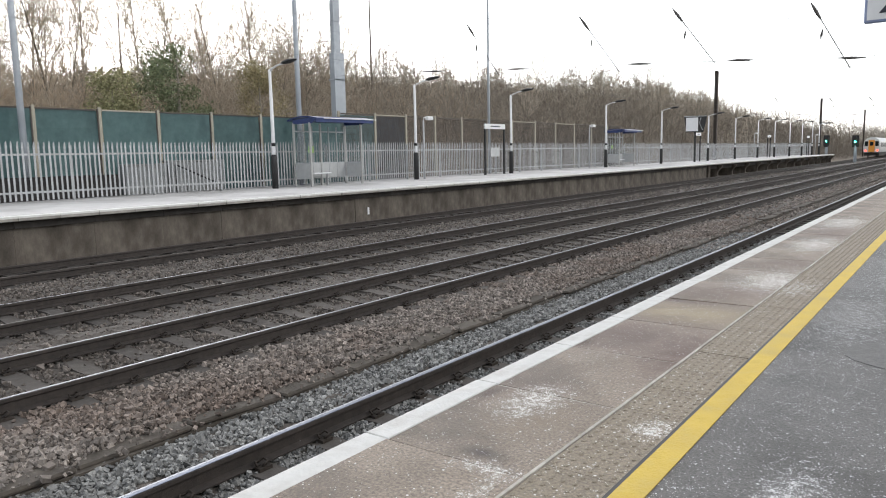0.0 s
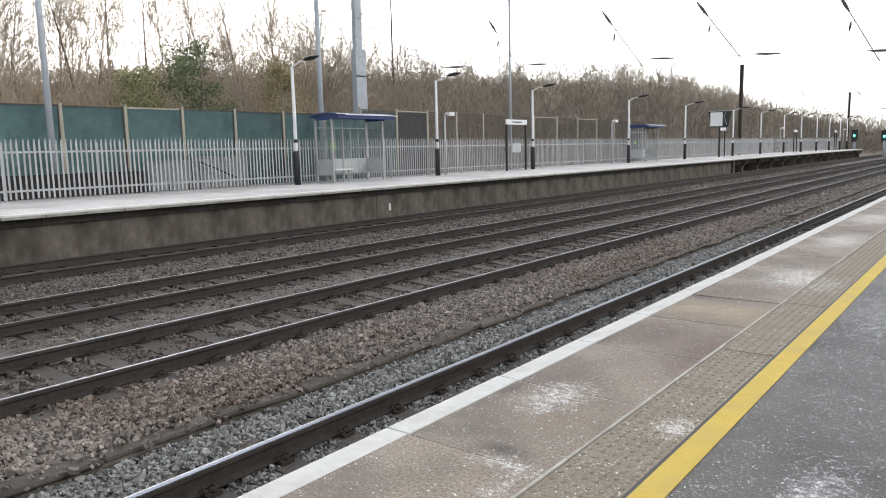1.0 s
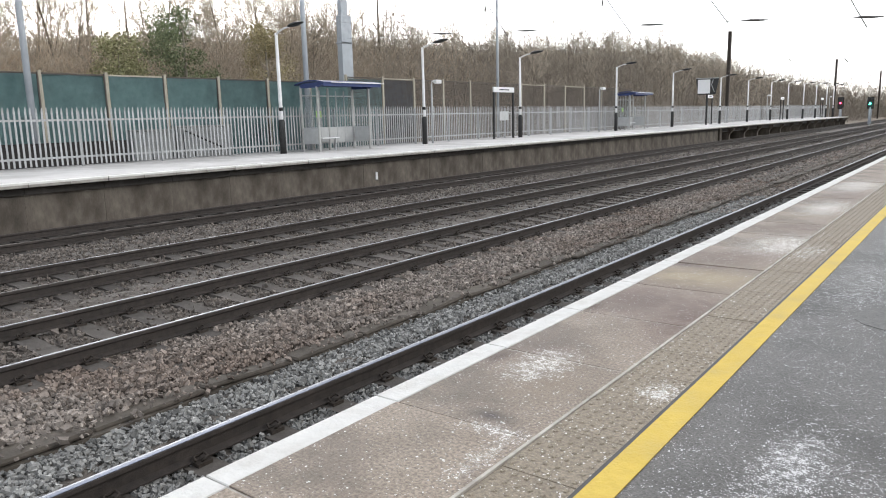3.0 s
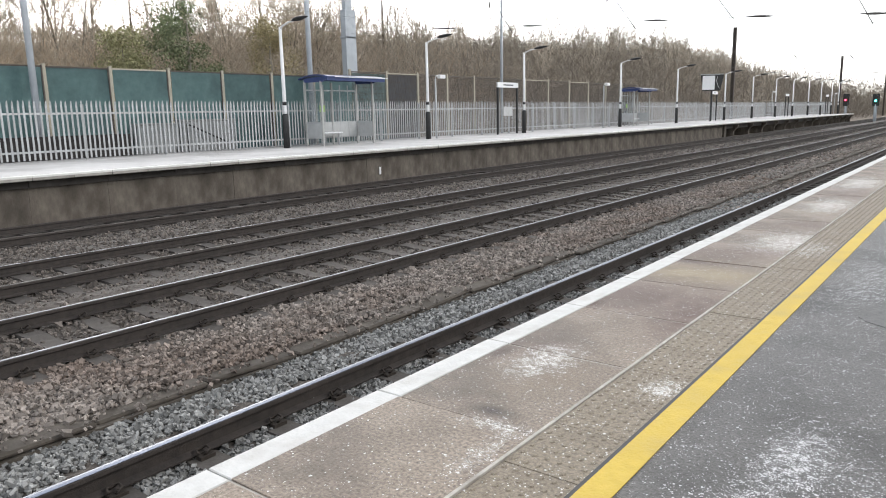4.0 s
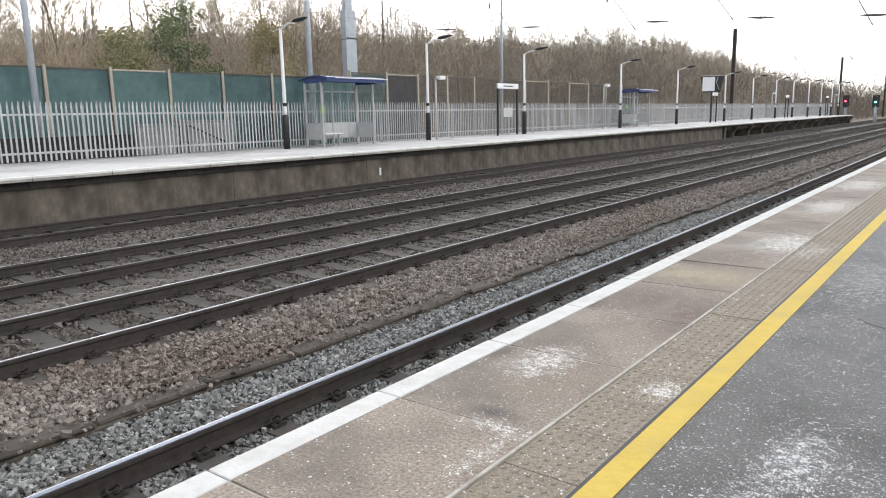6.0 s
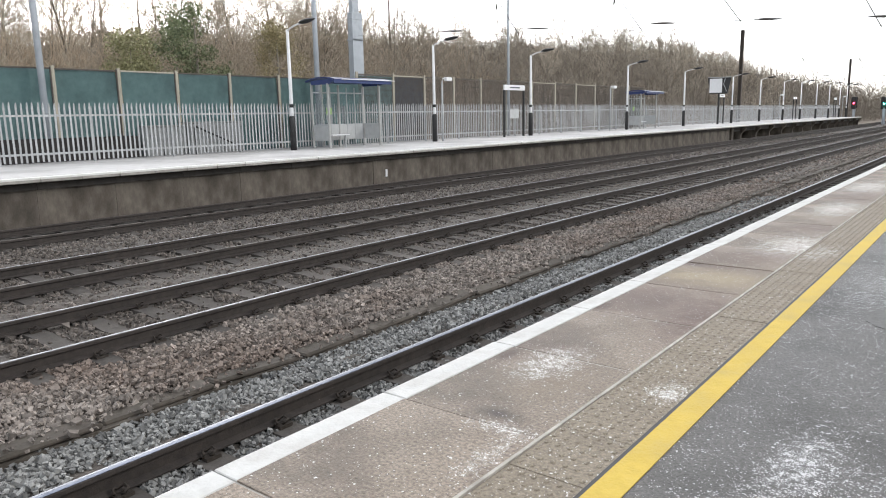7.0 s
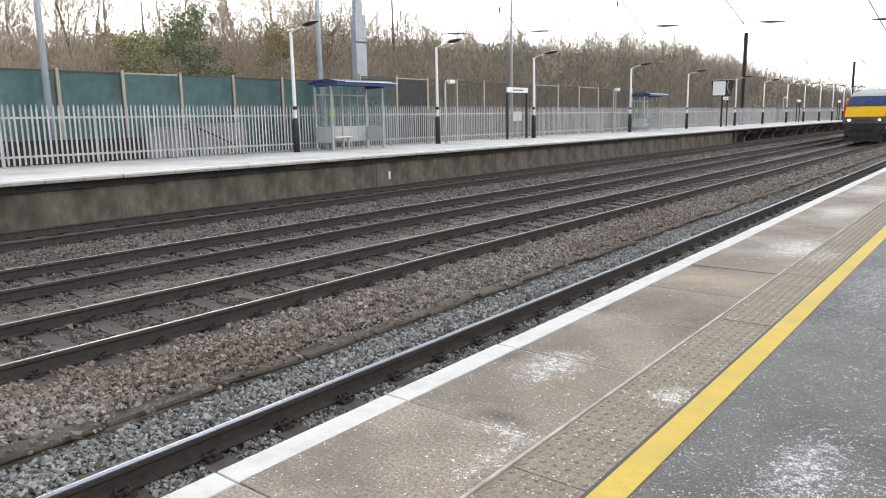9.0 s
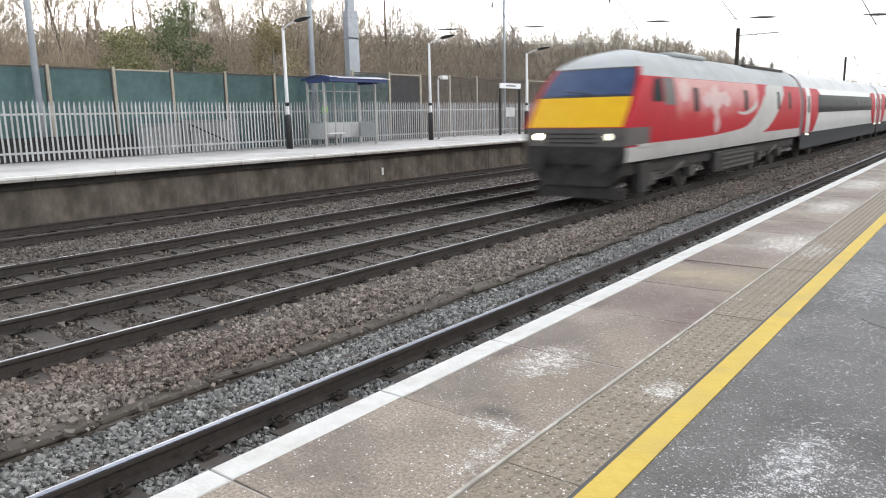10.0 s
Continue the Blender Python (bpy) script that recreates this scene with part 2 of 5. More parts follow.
# ---- ballast, tracks ----
def ballast_bed():
    xs = np.concatenate([np.linspace(-17.3, -9.6, 40), np.linspace(-9.5, -2.0, 60)])
    ys = np.concatenate([np.linspace(Y0, -2, 8), np.linspace(-1.8, 26, 170), np.linspace(26.4, 60, 70), np.linspace(62, Y1, 60)])
    gx, gy = np.meshgrid(xs, ys)
    gz = np.full(gx.shape, -0.205)
    for c in (T1, T2, T3, T4):
        gz = np.where(np.abs(gx - c) < 0.62, -0.215, gz)
    # heaped shoulder between the platform line and the fast lines
    gz += 0.05 * np.exp(-((gx + 6.2) / 0.4) ** 2) + 0.03 * np.exp(-((gx + 9.55) / 0.3) ** 2) + 0.06 * np.exp(-((gx + 13.4) / 0.8) ** 2) + 0.05 * np.exp(-((gx + 4.75) / 0.25) ** 2)
    gz += np.random.default_rng(2).normal(0, 0.012, gx.shape)
    n, m = gx.shape
    v = np.stack([gx, gy, gz], 2).reshape(-1, 3)
    i = (np.arange(n - 1)[:, None] * m + np.arange(m - 1)[None]).reshape(-1)
    me = bpy.data.meshes.new("ballast")
    me.from_pydata(v.tolist(), [], np.stack([i, i + 1, i + m + 1, i + m], 1).tolist())
    me.materials.append(M_BALLAST)
    return tagged(new("ballast", me), "grey-brown crushed stone bed under the tracks", "ballast", kind="structure")


ballast_bed()


def stones(name, x0, x1, y0, y1, count, size, mat, rng, label, sub, base=-0.2, thin=18.0, skip=()):
    """Loose crushed stones, joined; they thin out with the distance along the line."""
    bm = bmesh.new()
    if sub:
        box(bm, -0.75, 0.75, -0.75, 0.75, -0.75, 0.75)
        bmesh.ops.triangulate(bm, faces=bm.faces[:])
    else:
        for p in ((1, 0, 0), (-1, 0, 0), (0, 1, 0), (0, -1, 0), (0, 0, 1), (0, 0, -1)):
            bm.verts.new(p)
        bm.verts.ensure_lookup_table()
        for q in ((0, 2, 4), (2, 1, 4), (1, 3, 4), (3, 0, 4), (2, 0, 5), (1, 2, 5), (3, 1, 5), (0, 3, 5)):
            bm.faces.new([bm.verts[k] for k in q])
    bm.verts.index_update()
    bv = np.array([v.co[:] for v in bm.verts])
    bf = np.array([[v.index for v in f.verts] for f in bm.faces])
    bm.free()
    x = rng.uniform(x0, x1, count)
    y = y0 + (y1 - y0) * rng.power(0.75, count)
    keep = np.ones(count, bool)
    for a, b in skip:
        keep &= ~((x > a) & (x < b))
    for c in (T1, T2, T3):   # the sleepers stay clear between the rails
        on = np.abs((y - Y0 - 0.2 + SLEEPER_GAP / 2) % SLEEPER_GAP - SLEEPER_GAP / 2) < 0.12
        keep &= ~((np.abs(x - c) < 1.15) & on & (rng.random(count) < 0.93))
    x, y = x[keep], y[keep]
    n = len(x)
    r = size * rng.lognormal(0, 0.28, n)
    s = r[:, None] * rng.uniform(0.5, 1.35, (n, 3))
    jit = rng.uniform(0.55, 1.25, (n, len(bv), 3))
    a = rng.normal(size=(n, 4))
    a /= np.linalg.norm(a, axis=1)[:, None]
    w, i, j, k = a.T
    rot = np.stack([1 - 2 * (j * j + k * k), 2 * (i * j - k * w), 2 * (i * k + j * w), 2 * (i * j + k * w), 1 - 2 * (i * i + k * k),
                    2 * (j * k - i * w), 2 * (i * k - j * w), 2 * (j * k + i * w), 1 - 2 * (i * i + j * j)], 1).reshape(n, 3, 3)
    v = np.einsum("nij,nvj->nvi", rot, bv[None] * jit * s[:, None, :])
    z = base + rng.uniform(-0.018, 0.026, n) + 0.05 * np.exp(-((x + 6.2) / 0.4) ** 2) + 0.06 * np.exp(-((x + 13.4) / 0.8) ** 2) + 0.05 * np.exp(-((x + 4.75) / 0.25) ** 2) + (0.085 * np.exp(-((x + 5.6) / 0.12) ** 2) if base < -0.15 else 0.0)
    v += np.stack([x, y, z], 1)[:, None, :]
    f = bf[None] + (np.arange(n) * len(bv))[:, None, None]
    me = bpy.data.meshes.new(name)
    me.from_pydata(v.reshape(-1, 3).tolist(), [], f.reshape(-1, 3).tolist())
    me.materials.append(mat)
    return tagged(new(name, me), label, "ballast", kind="stuff")


RNG = np.random.default_rng(5)
stones("loose_ballast", -5.36, -2.6, 0.8, 21, 76000, 0.0175, M_STONE, RNG, "clean grey crushed granite beside the platform line", True)
stones("loose_ballast_brown", -7.1, -5.43, 1.6, 24, 40000, 0.0205, M_STONE_BROWN, RNG, "brown-stained crushed stone beside the fast line", True)
stones("loose_ballast_dull", -15.0, -7.2, 2.5, 38, 42000, 0.03, M_STONE_DULL, RNG, "dull brown crushed stone between the far tracks", False)

stones("spilled_ballast", -5.62, -5.24, 1.2, 24, 650, 0.019, M_STONE_BROWN, RNG, "loose stones spilled over the cable trough lids", True, -0.1)

stones("far_ballast", -7.1, -4.45, 17, 80, 7000, 0.04, M_STONE_BROWN, RNG, "crushed stone beside the fast line further along", False)
stones("far_ballast_dull", -15.2, -7.2, 30, 80, 11000, 0.046, M_STONE_DULL, RNG, "dull crushed stone of the far tracks further along", False)
stones("loose_ballast_behind", -5.36, -2.6, -7.0, 0.9, 16000, 0.019, M_STONE, RNG, "clean grey crushed granite beside the platform line", False)
stones("loose_ballast_brown_behind", -7.1, -5.43, -7.0, 1.7, 9000, 0.022, M_STONE_BROWN, RNG, "brown-stained crushed stone beside the fast line", False)


def rail_profile(c):
    half = [(0.0, 0.0), (0.028, 0.0), (0.035, -0.008), (0.036, -0.036), (0.01, -0.05), (0.009, -0.13), (0.07, -0.148), (0.07, -0.159)]
    return [(c + x, z) for x, z in half] + [(c - x, z) for x, z in half[:0:-1]]


def sleeper_mesh(mat):
    bm = bmesh.new()
    prof = [(-0.14, -0.36), (0.14, -0.36), (0.115, -0.175), (-0.115, -0.175)]
    rows = []
    for x, dz in ((-1.25, -0.03), (-1.0, 0), (-0.4, 0), (-0.2, -0.025), (0.2, -0.025), (0.4, 0), (1.0, 0), (1.25, -0.03)):
        rows.append([bm.verts.new((x, p, z + (dz if z > -0.3 else 0))) for p, z in prof])
    for a, b in zip(rows, rows[1:]):
        for k in range(4):
            bm.faces.new((a[k], a[(k + 1) % 4], b[(k + 1) % 4], b[k]))
    bm.faces.new(rows[0][::-1])
    bm.faces.new(rows[-1])
    return mesh_of("sleeper", bm, mat)


def clip_mesh():
    """A bent spring clip of round bar."""
    bm = bmesh.new()
    pts = [(0.10, -0.05, -0.14), (0.075, -0.05, -0.115), (0.05, -0.03, -0.12), (0.045, 0.0, -0.13), (0.075, 0.03, -0.105), (0.12, 0.03, -0.115), (0.135, 0.0, -0.13), (0.11, -0.01, -0.15)]
    tube(bm, pts, 0.01, 5)
    box(bm, 0.08, 0.14, -0.06, 0.06, -0.178, -0.15)
    return mesh_of("rail_clip", bm, M_CLIP)


SLEEPER, CLIP = sleeper_mesh(M_SLEEPER), clip_mesh()
DARK_SLEEPER = sleeper_mesh(M_SLEEPERDARK)


def track(name, c, bands, label, pieces, clips, wide=0.024, tie=None, strip=False):
    t = empty(name, pose(c, 0, 0))
    tagged(t, label, "railway track", kind="structure")
    for sx, band in zip((-0.7525, 0.7525), bands):
        bm = bmesh.new()
        extrude_profile(bm, rail_profile(sx), Y0, Y1, 30)
        rail = part("rail", bm, M_RAIL, t)
        bm = bmesh.new()
        bow = [(sx + wide * q / 4, 0.0035 - 0.09 * wide * (q / 4) ** 2) for q in range(-4, 5)]
        extrude_profile(bm, bow + [(sx + wide, -0.004), (sx - wide, -0.004)], Y0, Y1, 20)
        for f in bm.faces:
            f.smooth = abs(f.normal.z) > 0.8
        part("running_band", bm, band, rail, "polished running surface")
        if strip:
            # The highlight on the far edge of the head is a paler strip.
            part("worn_strip", boxed(sx - 0.024, sx - 0.006, Y0, Y1, -0.002, 0.0042), M_RAILTOP, rail, "bright strip painted for the glint along the rail head")
    far = bmesh.new()
    n = 0
    y = Y0 + 0.2
    while y < 200:
        if y > -12 and n < pieces:
            piece("sleeper", tie or SLEEPER, t, pose(0, y, random.uniform(-0.006, 0.006), 0, 0, random.uniform(-0.4, 0.4)))
            if n < clips:
                for sx in (-0.7525, 0.7525):
                    piece("rail_clip", CLIP, t, pose(sx, y, 0))
                    piece("rail_clip", CLIP, t, pose(sx, y, 0, 0, 0, 180))
            n += 1
        elif y > -12:
            box(far, -1.25, 1.25, y - 0.115, y + 0.115, -0.36, -0.178)
        y += SLEEPER_GAP
    part("far_sleepers", far, M_SLEEPERDARK if tie else M_SLEEPER, t)["kind"] = "stuff"
    return t


track("track_1", T1, (M_RAILBLUE, M_RAILBLUE), "platform line with polished rails on concrete sleepers", 80, 50, 0.03, strip=True)
track("track_2", T2, (M_RAILTOP, M_RAILTOP), "fast line with polished rails on concrete sleepers", 85, 50, 0.019)
track("track_3", T3, (M_RAILTOP, M_RAILWORN), "fast line with worn rails on dirty sleepers", 85, 0, 0.016, DARK_SLEEPER)
track("track_4", T4, (M_RAILDULL, M_RAILDULL), "far platform line with dull brown rails", 85, 0, 0.02, DARK_SLEEPER)


def cable_trough():
    t = empty("cable_trough", pose(-5.42, 0, 0))
    tagged(t, "weathered concrete cable trough sunk in the ballast between tracks", "cable trough", kind="structure")
    part("channel", boxed(-0.135, 0.135, Y0, 160, -0.4, -0.16), M_TROUGH, t)
    bm = bmesh.new()
    box(bm, -0.125, 0.125, -0.49, 0.49, -0.165, -0.115, 0.018)
    lid = mesh_of("lid", bm, M_TROUGH)
    y = -1.0
    while y < 110:
        piece("lid", lid, t, pose(random.uniform(-0.045, 0.045), y, random.uniform(-0.012, 0.016), random.uniform(-1.8, 1.8), random.uniform(-7, 3), random.uniform(-3.5, 3.5)))
        y += 1.0
    return t


cable_trough()


# ---- near platform ----
def near_platform():
    p = empty("platform_near")
    tagged(p, "station platform with paved edge, tactile strip and tarmac", "platform", kind="structure")
    part("wall", boxed(NEAR_EDGE + 0.25, NEAR_EDGE + 0.55, Y0, 200, -0.4, 0.80), M_WALL, p)
    part("tarmac", boxed(-1.015, 9.0, Y0, 200, 0.5, PLAT), M_TARMAC, p, "dark damp tarmac with scattered white grit")
    part("bedding", boxed(NEAR_EDGE + 0.04, -1.338, Y0, 0.47 + 62 * 0.92, 0.7, PLAT - 0.0045), M_MORTAR, p, "pale mortar bed")
    part("bedding", boxed(-1.337, -1.023, Y0, 0.47 + 62 * 0.92, 0.7, PLAT - 0.012), M_MORTAR, p, "pale mortar bed")
    part("yellow_line", boxed(-1.004, -0.893, Y0, 200, PLAT - 0.02, PLAT + 0.004), M_YELLOW, p, "worn yellow painted safety line")
    # The shaded gap left of the yellow line is drawn as a black strip.
    part("tar_joint", boxed(-1.022, -1.006, Y0, 200, PLAT - 0.03, PLAT + 0.001), M_BLACK, p, "black strip painted for the shaded gap beside the yellow line")
    part("mortar_joint", boxed(-1.344, -1.33, Y0, 60, PLAT - 0.02, PLAT + 0.0035), M_MORTAR, p, "pale mortar line between slabs and tactile strip")
    length = 0.92
    bm = bmesh.new()
    box(bm, -0.83, -0.004, 0.006, length - 0.006, -0.07, 0, 0.002)
    slab = mesh_of("edge_slab", bm, M_SLAB)
    bm = bmesh.new()
    box(bm, -0.832, -0.697, 0.003, length - 0.003, -0.075, 0.003, 0.004)
    white = mesh_of("white_edge", bm, M_WHITE)
    bm = bmesh.new()
    box(bm, 0.0008, 0.3992, 0.0008, 0.3992, -0.07, -0.002, 0.0015)
    for i in range(6):
        for j in range(6):
            x, y = 0.033 + 0.0667 * i, 0.033 + 0.0667 * j
            lo = [bm.verts.new((x + 0.015 * math.cos(a), y + 0.015 * math.sin(a), -0.002)) for a in (0, 1.047, 2.094, 3.142, 4.189, 5.236)]
            hi = [bm.verts.new((x + 0.009 * math.cos(a), y + 0.009 * math.sin(a), 0.002)) for a in (0, 1.047, 2.094, 3.142, 4.189, 5.236)]
            for k in range(6):
                bm.faces.new((lo[k], lo[(k + 1) % 6], hi[(k + 1) % 6], hi[k]))
            bm.faces.new(hi)
    for v in bm.verts:
        v.co.x *= 0.765
    tactile = mesh_of("tactile_paver", bm, M_TACTILE)
    for k in range(-14, 64):
        y = 0.47 + k * length
        m = pose(-1.335, y, PLAT + random.uniform(-0.002, 0.002), random.uniform(-0.08, 0.08), random.uniform(-0.1, 0.1))
        piece("edge_slab", slab, p, m)
        piece("white_edge", white, p, pose(-1.335 + random.uniform(-0.004, 0.004), y, PLAT + 0.001), "worn white edge paint")
    for k in range(-32, 110):
        piece("tactile_paver", tactile, p, pose(-1.328, 0.47 + 0.4 * k, PLAT + random.uniform(-0.002, 0.001), random.uniform(-0.2, 0.2)))
    y = 0.47 + 64 * length
    part("far_edge_slabs", boxed(NEAR_EDGE - 0.03, -1.02, y, 200, PLAT - 0.07, PLAT), M_SLAB, p)
    part("far_white_edge", boxed(NEAR_EDGE - 0.035, -2.06, y, 200, PLAT - 0.075, PLAT + 0.004), M_WHITE, p)
    bm = bmesh.new()
    rag = random.Random(4)
    ring = [(-0.04 + (0.5 + rag.uniform(-0.03, 0.03)) * math.copysign(abs(math.cos(a)) ** 0.55, math.cos(a)), 4.95 + (0.32 + rag.uniform(-0.03, 0.03)) * math.copysign(abs(math.sin(a)) ** 0.6, math.sin(a))) for a in (2 * math.pi * k / 36 for k in range(36))]
    low = [bm.verts.new((x, y, PLAT - 0.02)) for x, y in ring]
    high = [bm.verts.new((x, y, PLAT + 0.0025)) for x, y in ring]
    for k in range(36):
        bm.faces.new((low[k], low[(k + 1) % 36], high[(k + 1) % 36], high[k]))
    bm.faces.new(high)
    part("patch_repair", bm, M_PATCH, p, "darker tarmac repair patch")
    return p


# Added out of view, so that the train windows mirror a dark wall.
def unseen_wall():
    w = part("wall_back", boxed(9.0, 9.35, Y0, 200, -0.3, 4.4, 0.02), M_BRICKDULL)
    tagged(w, "plain dull brick wall added out of view to darken window reflections", "wall", kind="structure")


M_BRICKDULL = material("dull_brick", (0.1, 0.07, 0.055), (0.2, 0.15, 0.12), 3, 0.9, 0, 0.3, 20, (0.07, 0.06, 0.05), 0.5, 0.6)
unseen_wall()


def salted(name, dark, light, grains, patches, base_density, rough, stains=(), fine=160.0, tone=0.0):
    """A paved surface with white grit: scattered everywhere, thick in patches (x, y, radius), and blotches (x, y, rx, ry, colour)."""
    m = material(name, dark, light, 70, rough, 0, 0.6, 140, tuple(c * 0.8 for c in dark), 1.6, 0.75, rough_var=0.2, random_tone=tone)
    nt = m.node_tree
    bsdf = nt.nodes["Principled BSDF"]
    col = bsdf.inputs["Base Color"].links[0].from_socket
    geo = nt.nodes.new("ShaderNodeNewGeometry")
    sep = nt.nodes.new("ShaderNodeSeparateXYZ")
    nt.links.new(geo.outputs["Position"], sep.inputs[0])

    def math_node(op, a, b=None):
        n = nt.nodes.new("ShaderNodeMath")
        n.operation = op
        for k, v in enumerate((a, b)):
            if v is None:
                continue
            if hasattr(v, "links"):
                nt.links.new(v, n.inputs[k])
            else:
                n.inputs[k].default_value = v
        return n.outputs[0]

    def blob(x, y, rx, ry):
        dx = math_node("DIVIDE", math_node("SUBTRACT", sep.outputs["X"], x), rx)
        dy = math_node("DIVIDE", math_node("SUBTRACT", sep.outputs["Y"], y), ry)
        d2 = math_node("ADD", math_node("MULTIPLY", dx, dx), math_node("MULTIPLY", dy, dy))
        return math_node("EXPONENT", math_node("MULTIPLY", d2, -1.0))

    wob = node(nt, "ShaderNodeTexNoise", Scale=7.0, Detail=3.0)
    nt.links.new(geo.outputs["Position"], wob.inputs["Vector"])
    for x, y, rx, ry, c, amount in stains:
        f = math_node("MULTIPLY", blob(x, y, rx, ry), math_node("MULTIPLY", wob.outputs["Fac"], 2.0 * amount))
        mx = nt.nodes.new("ShaderNodeMixRGB")
        mx.use_clamp = True
        nt.links.new(f, mx.inputs["Fac"])
        nt.links.new(col, mx.inputs["Color1"])
        mx.inputs["Color2"].default_value = (*c, 1)
        col = mx.outputs["Color"]
    total = math_node("MULTIPLY", wob.outputs["Fac"], base_density)
    for x, y, rx, ry, a in patches:
        total = math_node("ADD", total, math_node("MULTIPLY", blob(x, y, rx, ry), a))
    speck = node(nt, "ShaderNodeTexNoise", Scale=28.0, Detail=4.0, Roughness=0.7)
    nt.links.new(geo.outputs["Position"], speck.inputs["Vector"])
    lumpy = math_node("MULTIPLY", total, math_node("POWER", math_node("MULTIPLY", speck.outputs["Fac"], 1.9), 3.0))
    mask = None
    for sc, size in ((fine, 0.45), (fine * 0.55, 0.36), (fine * 2.1, 0.55)):
        warp = node(nt, "ShaderNodeTexVoronoi", Scale=sc)
        warp.inputs["Randomness"].default_value = 1.0
        nt.links.new(geo.outputs["Position"], warp.inputs["Vector"])
        gate = node(nt, "ShaderNodeTexWhiteNoise")
        nt.links.new(warp.outputs["Position"], gate.inputs["Vector"])
        on = math_node("LESS_THAN", gate.outputs["Value"], math_node("MULTIPLY", lumpy, 1.0 if sc == fine else 0.6))
        near = math_node("LESS_THAN", warp.outputs["Distance"], math_node("MULTIPLY", speck.outputs["Fac"], size * 2.0))
        one = math_node("MULTIPLY", on, near)
        mask = one if mask is None else math_node("MAXIMUM", mask, one)
    dust = math_node("MINIMUM", math_node("MULTIPLY", math_node("SUBTRACT", lumpy, base_density), 0.42), 0.75)
    mask = math_node("MAXIMUM", mask, math_node("MAXIMUM", dust, 0.0))
    mx = nt.nodes.new("ShaderNodeMixRGB")
    nt.links.new(mask, mx.inputs["Fac"])
    nt.links.new(col, mx.inputs["Color1"])
    mx.inputs["Color2"].default_value = (*grains, 1)
    nt.links.new(mx.outputs["Color"], bsdf.inputs["Base Color"])
    return m


M_TARMAC = salted("tarmac_with_grit", (0.03, 0.029, 0.027), (0.185, 0.179, 0.172), (0.62, 0.62, 0.63),
                  [(-0.47, 2.66, 0.08, 0.26, 0.5), (-0.52, 2.2, 0.14, 0.2, 0.22), (-0.25, 2.3, 0.25, 0.5, 0.1), (-0.62, 5.8, 0.2, 0.8, 0.12), (-0.3, 9.0, 0.4, 2.0, 0.12)], 0.06, 0.52, fine=135.0)
M_SLAB = salted("edge_slab_concrete", (0.085, 0.066, 0.05), (0.445, 0.366, 0.294), (0.72, 0.71, 0.69),
                [(-1.74, 3.1, 0.1, 0.2, 0.6), (-1.5, 2.3, 0.13, 0.05, 0.4), (-1.42, 2.05, 0.04, 0.16, 0.35), (-1.45, 7.28, 0.25, 0.45, 0.6), (-1.62, 10.3, 0.2, 0.6, 0.6), (-1.7, 13.5, 0.25, 0.8, 0.6)], 0.027, 0.6,
                [(-1.9, 3.4, 0.2, 0.3, (0.12, 0.09, 0.075), 0.6), (-1.4, 4.3, 0.2, 0.5, (0.12, 0.075, 0.06), 0.9), (-1.95, 4.6, 0.25, 0.5, (0.13, 0.09, 0.075), 0.5), (-1.8, 6.2, 0.4, 0.25, (0.12, 0.085, 0.06), 0.6), (-1.75, 5.4, 0.4, 0.5, (0.15, 0.105, 0.085), 0.5), (-1.6, 2.42, 0.1, 0.05, (0.07, 0.055, 0.05), 0.9), (-2.0, 3.1, 0.06, 0.2, (0.09, 0.06, 0.05), 0.8), (-1.7, 5.5, 0.5, 0.3, (0.3, 0.24, 0.155), 0.95), (-1.75, 4.62, 0.5, 0.36, (0.135, 0.092, 0.075), 0.85), (-2.0, 5.95, 0.3, 0.1, (0.085, 0.055, 0.045), 0.9), (-1.7, 6.5, 0.5, 0.36, (0.16, 0.115, 0.095), 0.8), (-2.02, 4.3, 0.05, 0.12, (0.08, 0.045, 0.035), 0.9), (-1.5, 8.4, 0.4, 0.4, (0.13, 0.09, 0.075), 0.6), (-1.7, 9.4, 0.4, 0.3, (0.25, 0.2, 0.14), 0.5), (-1.6, 11.8, 0.4, 0.7, (0.14, 0.1, 0.085), 0.6), (-1.6, 2.9, 0.25, 0.3, (0.2, 0.155, 0.11), 0.5)], fine=135.0, tone=0.12)
M_TACTILE = salted("tactile_concrete", (0.12, 0.098, 0.07), (0.36, 0.304, 0.23), (0.72, 0.71, 0.69), [(-1.1, 3.07, 0.07, 0.1, 0.6), (-1.2, 7.0, 0.1, 0.3, 0.3)], 0.05, 0.65, fine=110.0)
M_PATCH = material("tarmac_patch", (0.053, 0.052, 0.05), (0.155, 0.151, 0.146), 30, 0.55, 0, 0.5, 120)
near_platform()


# ---- far platform ----
FAR_END, WALL_END = 123.2, 60.5


def taper(x, y):
    """The platform narrows towards its far end: fence, lamps and signs draw in."""
    return x + 0.09 * max(0.0, y - 92.0)


